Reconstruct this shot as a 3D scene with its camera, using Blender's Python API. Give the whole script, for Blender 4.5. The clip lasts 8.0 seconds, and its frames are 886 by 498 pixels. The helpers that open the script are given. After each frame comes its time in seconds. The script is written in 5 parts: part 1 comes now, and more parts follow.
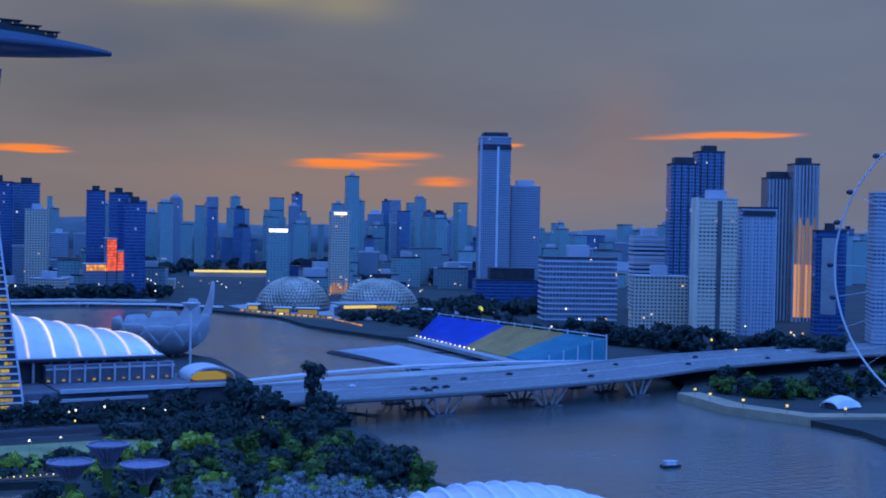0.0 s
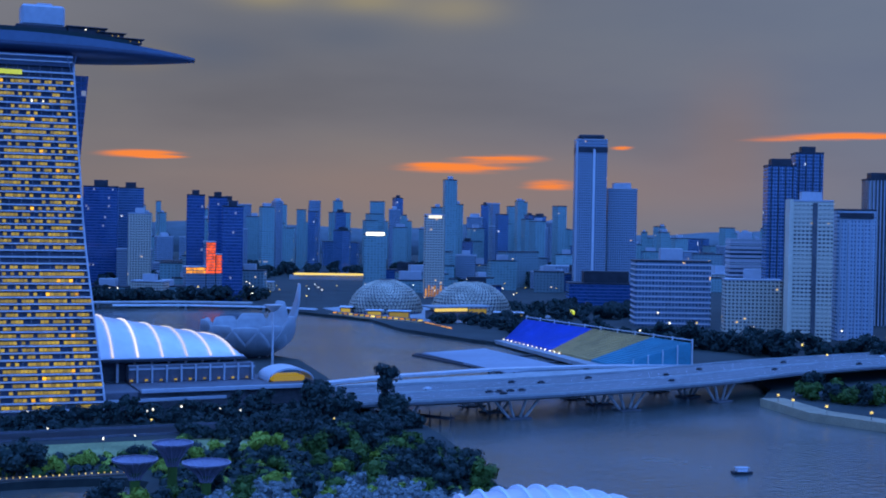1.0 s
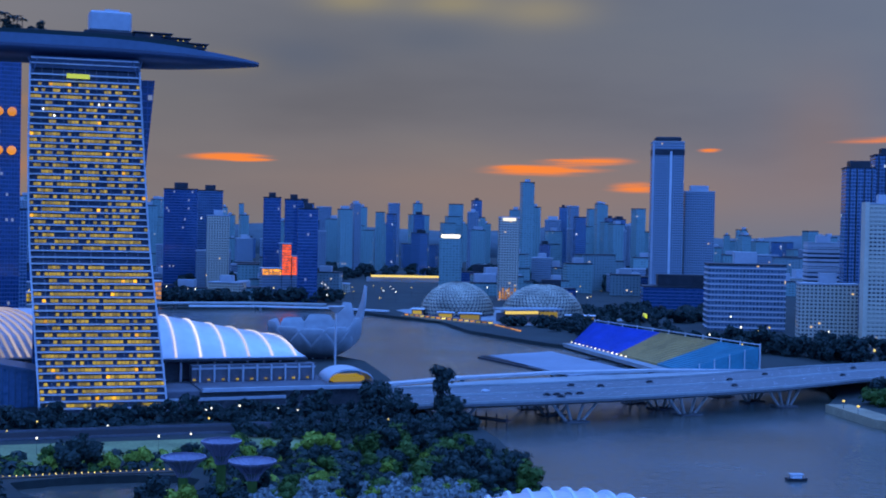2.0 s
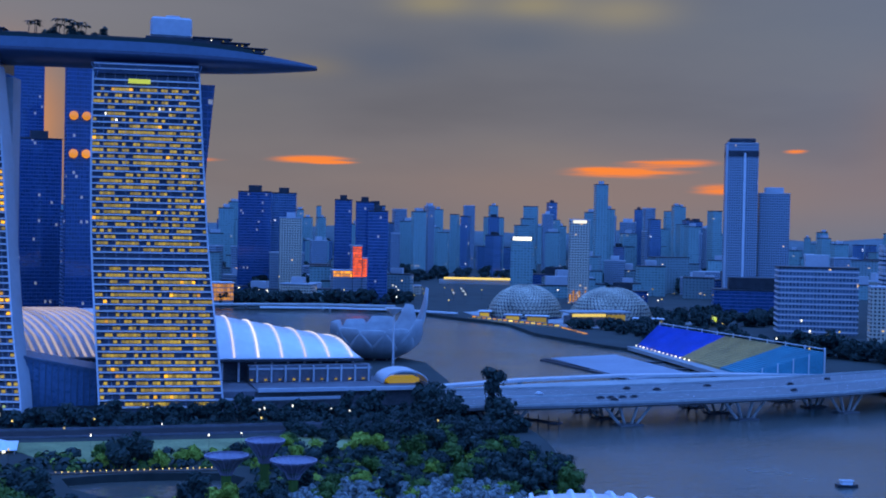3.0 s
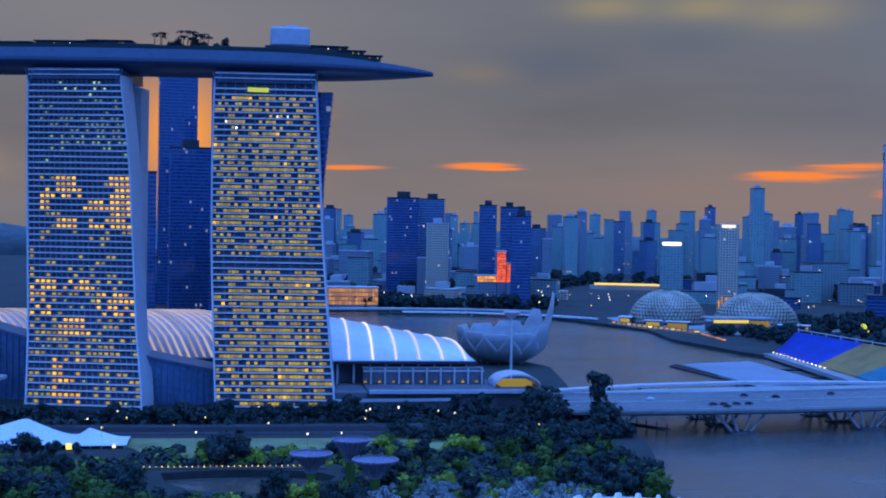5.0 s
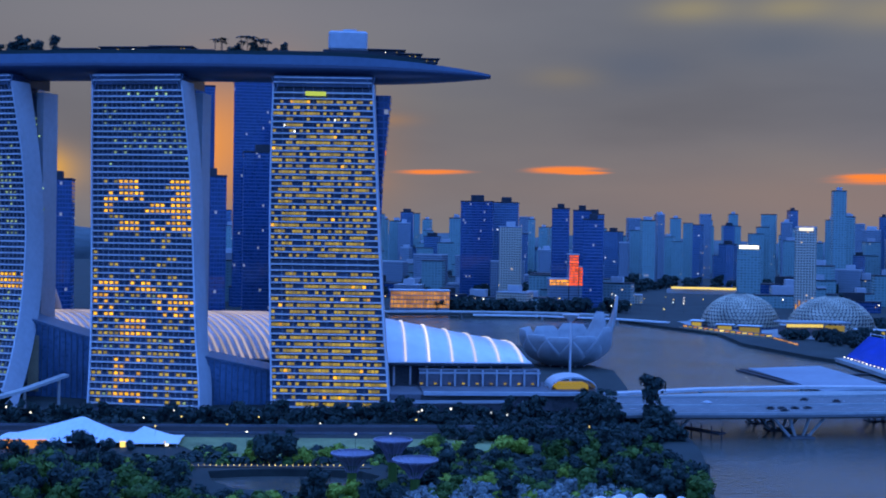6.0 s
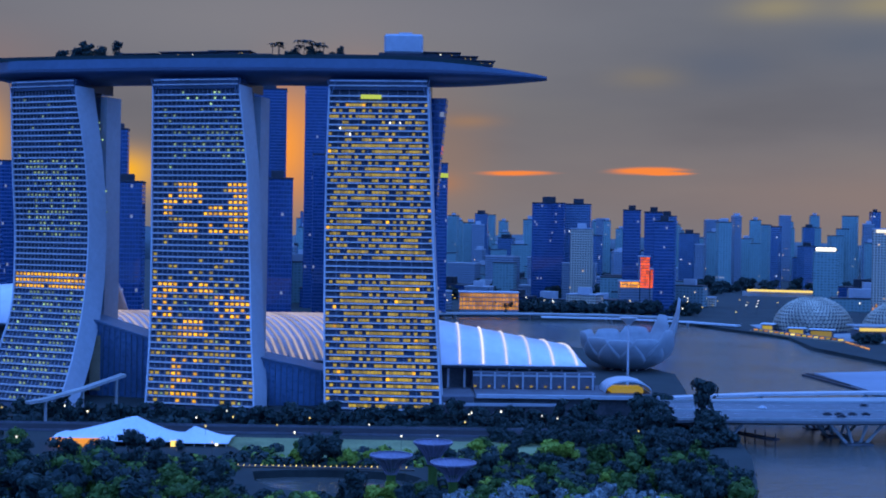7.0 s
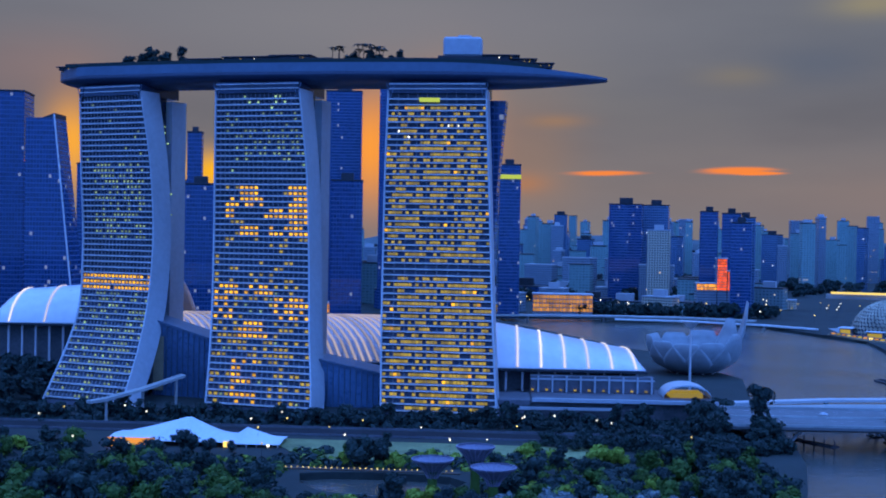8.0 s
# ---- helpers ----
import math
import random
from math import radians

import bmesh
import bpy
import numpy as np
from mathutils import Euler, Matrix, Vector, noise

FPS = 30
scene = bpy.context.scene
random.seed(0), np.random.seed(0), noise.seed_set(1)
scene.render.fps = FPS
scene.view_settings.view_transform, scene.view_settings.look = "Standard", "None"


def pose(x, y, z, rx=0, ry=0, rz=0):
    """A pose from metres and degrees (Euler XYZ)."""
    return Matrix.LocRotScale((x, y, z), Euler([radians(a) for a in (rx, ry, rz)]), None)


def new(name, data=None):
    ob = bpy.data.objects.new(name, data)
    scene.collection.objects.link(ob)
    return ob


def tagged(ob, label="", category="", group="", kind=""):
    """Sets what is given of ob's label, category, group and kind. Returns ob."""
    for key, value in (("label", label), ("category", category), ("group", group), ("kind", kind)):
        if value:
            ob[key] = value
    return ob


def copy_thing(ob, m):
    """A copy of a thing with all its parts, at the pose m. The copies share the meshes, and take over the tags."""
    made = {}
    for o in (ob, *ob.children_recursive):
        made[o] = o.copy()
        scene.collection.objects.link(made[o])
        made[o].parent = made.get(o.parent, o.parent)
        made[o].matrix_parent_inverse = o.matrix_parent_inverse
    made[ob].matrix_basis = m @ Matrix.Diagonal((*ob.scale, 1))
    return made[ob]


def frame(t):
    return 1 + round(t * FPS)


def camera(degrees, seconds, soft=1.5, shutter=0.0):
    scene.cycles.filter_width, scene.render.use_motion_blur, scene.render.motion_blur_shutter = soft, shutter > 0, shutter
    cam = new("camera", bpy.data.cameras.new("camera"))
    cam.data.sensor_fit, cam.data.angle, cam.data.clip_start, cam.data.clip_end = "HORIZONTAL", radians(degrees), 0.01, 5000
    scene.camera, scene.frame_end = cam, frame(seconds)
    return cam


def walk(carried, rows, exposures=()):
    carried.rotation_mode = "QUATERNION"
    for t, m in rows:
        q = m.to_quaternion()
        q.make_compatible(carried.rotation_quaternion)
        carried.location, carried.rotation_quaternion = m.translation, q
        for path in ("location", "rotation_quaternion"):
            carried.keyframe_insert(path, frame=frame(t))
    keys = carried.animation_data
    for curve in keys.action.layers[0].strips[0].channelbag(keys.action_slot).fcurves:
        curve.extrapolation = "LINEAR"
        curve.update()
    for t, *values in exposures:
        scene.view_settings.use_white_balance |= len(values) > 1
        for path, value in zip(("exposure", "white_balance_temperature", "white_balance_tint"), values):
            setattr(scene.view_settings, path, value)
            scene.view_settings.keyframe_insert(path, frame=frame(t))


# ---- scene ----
cam = camera(38.43, 8.0, soft=1.9)
# seconds, x, y, z, yaw, pitch, roll
PATH = [
    (0.0, -20.7, -748.4, 102.5, -28.99, -1.19, 1.10),
    (0.5, -12.1, -752.5, 102.5, -26.15, -1.16, 1.06),
    (1.0, -5.1, -755.9, 102.4, -24.15, -1.12, 1.01),
    (1.5, 1.3, -759.1, 102.4, -22.19, -1.09, 1.06),
    (3.0, 21.1, -769.3, 102.8, -16.66, -1.04, 1.16),
    (3.5, 28.5, -771.7, 102.9, -14.68, -1.02, 1.12),
    (4.0, 36.4, -773.8, 102.8, -12.80, -0.99, 1.10),
    (4.5, 44.0, -775.8, 102.4, -10.96, -0.95, 1.04),
    (6.0, 68.0, -780.9, 100.9, -5.26, -0.76, 0.91),
    (6.5, 75.9, -781.6, 100.8, -3.41, -0.73, 0.90),
    (7.0, 83.8, -782.1, 101.8, -1.57, -0.76, 0.94),
    (7.5, 92.5, -782.0, 102.9, 0.52, -0.80, 0.96),
    (8.0, 100.8, -781.7, 103.5, 2.37, -0.81, 0.98),
]
walk(cam, [(t, pose(x, y, z, 90 + pitch, -roll, yaw)) for t, x, y, z, yaw, pitch, roll in PATH])


# ---- nodes ----
class Net:
    """Short hand for a node tree."""

    def __init__(self, tree):
        self.tree = tree
        tree.nodes.clear()

    def node(self, kind, **sets):
        n = self.tree.nodes.new(kind)
        for k, v in sets.items():
            n.inputs[k.replace("_", " ")].default_value = v
        return n

    def link(self, a, b):
        self.tree.links.new(a, b)

    def math(self, op, *args, clamp=False):
        n = self.tree.nodes.new("ShaderNodeMath")
        n.operation, n.use_clamp = op, clamp
        for i, a in enumerate(args):
            if isinstance(a, (int, float)):
                n.inputs[i].default_value = a
            else:
                self.link(a, n.inputs[i])
        return n.outputs[0]

    def mix(self, fac, a, b, blend="MIX"):
        n = self.tree.nodes.new("ShaderNodeMix")
        n.data_type, n.blend_type = "RGBA", blend
        for slot, v in ((0, fac), (6, a), (7, b)):
            if isinstance(v, (int, float)):
                n.inputs[slot].default_value = v
            elif isinstance(v, tuple):
                n.inputs[slot].default_value = (*v, 1)[:4]
            else:
                self.link(v, n.inputs[slot])
        return n.outputs[2]

    def ramp(self, fac, stops):
        n = self.tree.nodes.new("ShaderNodeValToRGB")
        els = n.color_ramp.elements
        while len(els) < len(stops):
            els.new(0.5)
        for e, (p, c) in zip(els, stops):
            e.position, e.color = p, (*c, 1)
        self.link(fac, n.inputs[0])
        return n.outputs[0]

    def smooth(self, v, a, b):
        n = self.tree.nodes.new("ShaderNodeMapRange")
        n.interpolation_type = "SMOOTHSTEP"
        n.inputs[1].default_value, n.inputs[2].default_value = a, b
        self.link(v, n.inputs[0])
        return n.outputs[0]


# ---- sky ----
world = bpy.data.worlds.new("dusk_sky")
scene.world = world
world.use_nodes = True
W = Net(world.node_tree)
coord = W.node("ShaderNodeTexCoord").outputs["Generated"]
sep = W.node("ShaderNodeSeparateXYZ")
W.link(coord, sep.inputs[0])
dx, dy, dz = sep.outputs
ahead = W.math("MAXIMUM", dy, 0.05)
su = W.math("DIVIDE", dx, ahead)
flat = W.math("SQRT", W.math("ADD", W.math("MULTIPLY", dx, dx), W.math("MULTIPLY", dy, dy)))
sv = W.math("DIVIDE", dz, W.math("MAXIMUM", flat, 0.05))
cloud_map = W.node("ShaderNodeMapping")
cloud_map.inputs["Scale"].default_value = (3.2, 3.2, 13)
W.link(coord, cloud_map.inputs[0])
cloud = W.node("ShaderNodeTexNoise", Scale=1.0, Detail=4.0, Roughness=0.5)
W.link(cloud_map.outputs[0], cloud.inputs["Vector"])
low = W.ramp(W.math("MULTIPLY", dz, 4.0), [(0.0, (0.20, 0.19, 0.21)), (0.14, (0.215, 0.187, 0.192)), (0.36, (0.165, 0.160, 0.180)), (0.62, (0.145, 0.158, 0.195)), (0.85, (0.150, 0.165, 0.205))])
low = W.mix(W.smooth(su, 0.25, 1.0), low, W.mix(0.5, low, (0.13, 0.185, 0.32)))
shade = W.ramp(cloud.outputs[0], [(0.3, (0.84, 0.85, 0.88)), (0.52, (1.0, 1.0, 1.0)), (0.7, (1.10, 1.08, 1.02))])
low = W.mix(1.0, low, shade, "MULTIPLY")


streak_map = W.node("ShaderNodeMapping")
streak_map.inputs["Scale"].default_value = (16, 16, 260)
W.link(coord, streak_map.inputs[0])
streak = W.node("ShaderNodeTexNoise", Scale=1.0, Detail=3.0, Roughness=0.55)
W.link(streak_map.outputs[0], streak.inputs["Vector"])


def blob(u0, v0, w, h, sharp=1.0):
    v0 = v0 / math.sqrt(1 + u0 * u0)
    a = W.math("POWER", W.math("ABSOLUTE", W.math("DIVIDE", W.math("SUBTRACT", su, u0), w)), 2.0)
    b = W.math("POWER", W.math("ABSOLUTE", W.math("DIVIDE", W.math("SUBTRACT", sv, W.math("ADD", W.math("MULTIPLY", W.math("SUBTRACT", su, u0), 0.016), v0)), h)), 2.0)
    return W.math("MULTIPLY", W.math("EXPONENT", W.math("MULTIPLY", W.math("ADD", a, b), -sharp)), 1.0, clamp=True)


# the afterglow where the sun went down, and the lit undersides of cloud bars
for u0, v0, w, h, colour, amount in (
        (-0.100, 0.066, 0.024, 0.044, (1.0, 0.34, 0.045), 0.98),
        (-0.045, 0.072, 0.036, 0.046, (1.0, 0.36, 0.06), 0.97),
        (-0.224, 0.044, 0.026, 0.015, (1.0, 0.47, 0.02), 1.0),
        (-0.338, 0.068, 0.022, 0.034, (1.0, 0.42, 0.04), 0.95),
        (0.03, 0.055, 0.035, 0.055, (0.34, 0.20, 0.13), 0.45),
        (-0.10, 0.165, 0.26, 0.05, (0.25, 0.235, 0.26), 0.6),
        (0.50, 0.030, 0.28, 0.028, (0.32, 0.19, 0.15), 0.4),
        (0.75, 0.085, 0.06, 0.05, (0.30, 0.19, 0.15), 0.35),
        (-0.36, 0.125, 0.09, 0.03, (0.30, 0.19, 0.18), 0.5),
        (0.29, 0.182, 0.035, 0.010, (0.36, 0.30, 0.16), 0.6),
        (0.375, 0.186, 0.04, 0.010, (0.36, 0.30, 0.16), 0.6),
        (0.455, 0.186, 0.05, 0.014, (0.33, 0.28, 0.18), 0.6),
        (0.19, 0.125, 0.03, 0.008, (0.27, 0.22, 0.15), 0.5),
        (0.245, 0.135, 0.05, 0.016, (0.10, 0.125, 0.185), 0.6),
        (0.36, 0.155, 0.05, 0.012, (0.11, 0.135, 0.19), 0.5),
        (0.0460, 0.0875, 0.022, 0.0050, (0.40, 0.21, 0.10), 0.5), (0.0203, 0.0384, 0.020, 0.0080, (0.50, 0.20, 0.08), 0.6)):
    low = W.mix(W.math("MULTIPLY", blob(u0, v0, w, h), amount), low, colour)
for u0, v0, w, h in ((0.870, 0.0937, 0.072, 0.0026), (0.930, 0.0965, 0.05, 0.0015), (0.462, 0.0494, 0.046, 0.0038), (0.500, 0.0576, 0.036, 0.0027), (0.44, 0.050, 0.02, 0.0022),
                     (0.556, 0.0373, 0.024, 0.0034), (0.190, 0.0512, 0.026, 0.0025), (0.205, 0.0490, 0.016, 0.0012), (0.0840, 0.0472, 0.024, 0.0017),
                     (0.6266, 0.0726, 0.010, 0.0014)):
    wobble = W.math("ADD", W.math("MULTIPLY", streak.outputs[0], 2.6), -0.35)
    low = W.mix(W.math("MULTIPLY", W.smooth(W.math("MULTIPLY", blob(u0, v0, w, h, 0.7), wobble), 0.12, 0.9), 0.95), low, (1.0, 0.25, 0.045))
up = W.math("MULTIPLY", W.smooth(dz, 0.19, 0.60), 1.0)
back = W.smooth(dy, 0.25, -0.25)
dome_sky = W.mix(W.math("MAXIMUM", up, back), low, W.mix(W.smooth(dz, -0.05, 0.9), (0.107, 0.37, 1.45), (0.258, 0.735, 2.46)))
bg = W.node("ShaderNodeBackground", Strength=1.0)
W.link(dome_sky, bg.inputs[0])
out = W.node("ShaderNodeOutputWorld")
W.link(bg.outputs[0], out.inputs[0])
scene.view_settings.exposure = 0.0

# ---- materials ----


def surface(name, colour, rough=0.6, metal=0.0, grain=0.15, scale=0.25, bump=0.0, spec=0.5, second=None, coat=0.0):
    """A plain material with stains at two scales and fine relief; metres."""
    m = bpy.data.materials.new(name)
    m.use_nodes = True
    n = Net(m.node_tree)
    b = n.node("ShaderNodeBsdfPrincipled", Roughness=rough, Metallic=metal)
    b.inputs["Specular IOR Level"].default_value = spec
    b.inputs["Coat Weight"].default_value = coat
    co = n.node("ShaderNodeTexCoord").outputs["Object"]
    big, fine = n.node("ShaderNodeTexNoise", Scale=scale * 0.2, Detail=3.0), n.node("ShaderNodeTexNoise", Scale=scale * 2.2, Detail=4.0)
    for t in (big, fine):
        n.link(co, t.inputs["Vector"])
    f = n.math("ADD", n.math("MULTIPLY", big.outputs[0], 0.55), n.math("MULTIPLY", fine.outputs[0], 0.45))
    lo = tuple(c * (1 - grain * 1.6) for c in colour)
    hi = second or tuple(min(1, c * (1 + grain * 1.3)) for c in colour)
    info = n.node("ShaderNodeObjectInfo").outputs["Random"]
    col = n.ramp(f, [(0.32, lo), (0.68, hi)])
    col = n.mix(n.math("MULTIPLY", info, grain), col, tuple(c * 0.7 for c in colour))
    n.link(col, b.inputs["Base Color"])
    r = n.math("ADD", n.math("MULTIPLY", fine.outputs[0], 0.2), max(0.02, rough - 0.1))
    n.link(r, b.inputs["Roughness"])
    if bump:
        bp = n.node("ShaderNodeBump", Strength=bump, Distance=0.3)
        n.link(fine.outputs[0], bp.inputs["Height"])
        n.link(bp.outputs[0], b.inputs["Normal"])
    o = n.node("ShaderNodeOutputMaterial")
    n.link(b.outputs[0], o.inputs[0])
    return m


def lamp(name, colour, power):
    m = bpy.data.materials.new(name)
    m.use_nodes = True
    n = Net(m.node_tree)
    b = n.node("ShaderNodeBsdfPrincipled", Roughness=0.5)
    b.inputs["Base Color"].default_value = (*[0.02 + 0.07 * c for c in colour], 1)
    b.inputs["Emission Color"].default_value = (*colour, 1)
    info = n.node("ShaderNodeObjectInfo").outputs["Random"]
    isl = n.node("ShaderNodeNewGeometry").outputs["Random Per Island"]
    k = n.math("MULTIPLY", n.math("ADD", n.math("MULTIPLY", info, isl), 0.45), power)
    n.link(k, b.inputs["Emission Strength"])
    o = n.node("ShaderNodeOutputMaterial")
    n.link(b.outputs[0], o.inputs[0])
    return m


def facade(name, wall, glass, bay=4.0, storey=3.6, win=0.6, tall=0.5, lit=0.06, glow=(1.0, 0.62, 0.18), power=0.9, rough=0.35):
    """A far wall with rows of windows, some of them lit; bays run along x + y of the object."""
    m = bpy.data.materials.new(name)
    m.use_nodes = True
    n = Net(m.node_tree)
    sp = n.node("ShaderNodeSeparateXYZ")
    n.link(n.node("ShaderNodeTexCoord").outputs["Object"], sp.inputs[0])
    a = n.math("DIVIDE", n.math("ADD", sp.outputs[0], sp.outputs[1]), bay)
    z = n.math("DIVIDE", sp.outputs[2], storey)
    inside = n.math("MULTIPLY", n.math("LESS_THAN", n.math("FRACT", n.math("ADD", a, 100.5)), win), n.math("LESS_THAN", n.math("FRACT", n.math("ADD", z, 100.2)), tall))
    cell = n.node("ShaderNodeCombineXYZ")
    n.link(n.math("FLOOR", n.math("ADD", a, 100.5)), cell.inputs[0])
    n.link(n.math("FLOOR", n.math("ADD", z, 100.2)), cell.inputs[1])
    n.link(n.node("ShaderNodeObjectInfo").outputs["Random"], cell.inputs[2])
    rnd = n.node("ShaderNodeTexWhiteNoise")
    n.link(cell.outputs[0], rnd.inputs["Vector"])
    on = n.math("MULTIPLY", inside, n.math("GREATER_THAN", rnd.outputs["Value"], 1 - lit))
    stain = n.node("ShaderNodeTexNoise", Scale=0.04, Detail=5.0)
    tint = n.node("ShaderNodeObjectInfo").outputs["Random"]
    w2 = n.mix(stain.outputs[0], tuple(c * 0.75 for c in wall), tuple(min(1, c * 1.2) for c in wall))
    w2 = n.mix(n.math("MULTIPLY", tint, 0.35), w2, tuple(c * 0.55 for c in wall))
    b = n.node("ShaderNodeBsdfPrincipled")
    n.link(n.mix(inside, w2, n.mix(rnd.outputs["Value"], tuple(c * 0.6 for c in glass), glass)), b.inputs["Base Color"])
    n.link(n.math("SUBTRACT", 0.7, n.math("MULTIPLY", inside, 0.7 - rough * 0.5)), b.inputs["Roughness"])
    b.inputs["Emission Color"].default_value = (*glow, 1)
    n.link(n.math("MULTIPLY", on, power), b.inputs["Emission Strength"])
    o = n.node("ShaderNodeOutputMaterial")
    n.link(b.outputs[0], o.inputs[0])
    return m


def leaves(name, dark, light):
    m = bpy.data.materials.new(name)
    m.use_nodes = True
    n = Net(m.node_tree)
    isl = n.node("ShaderNodeNewGeometry").outputs["Random Per Island"]
    info = n.node("ShaderNodeObjectInfo").outputs["Random"]
    k = n.math("ADD", n.math("MULTIPLY", isl, 0.6), n.math("MULTIPLY", info, 0.4))
    b = n.node("ShaderNodeBsdfPrincipled", Roughness=0.65)
    b.inputs["Specular IOR Level"].default_value = 0.25
    n.link(n.mix(k, dark, light), b.inputs["Base Color"])
    o = n.node("ShaderNodeOutputMaterial")
    n.link(b.outputs[0], o.inputs[0])
    return m


def water_mat():
    m = bpy.data.materials.new("river_water")
    m.use_nodes = True
    n = Net(m.node_tree)
    b = n.node("ShaderNodeBsdfPrincipled", Roughness=0.12)
    b.inputs["Base Color"].default_value = (0.10, 0.10, 0.085, 1)
    b.inputs["IOR"].default_value = 2.4
    co = n.node("ShaderNodeTexCoord").outputs["Object"]
    a, c = n.node("ShaderNodeTexNoise", Scale=0.22, Detail=4.0), n.node("ShaderNodeTexNoise", Scale=0.012, Detail=3.0)
    n.link(co, a.inputs["Vector"]), n.link(co, c.inputs["Vector"])
    bp = n.node("ShaderNodeBump", Strength=0.75, Distance=0.7)
    n.link(a.outputs[0], bp.inputs["Height"])
    n.link(bp.outputs[0], b.inputs["Normal"])
    n.link(n.math("ADD", n.math("MULTIPLY", c.outputs[0], 0.3), 0.06), b.inputs["Roughness"])
    o = n.node("ShaderNodeOutputMaterial")
    n.link(b.outputs[0], o.inputs[0])
    return m


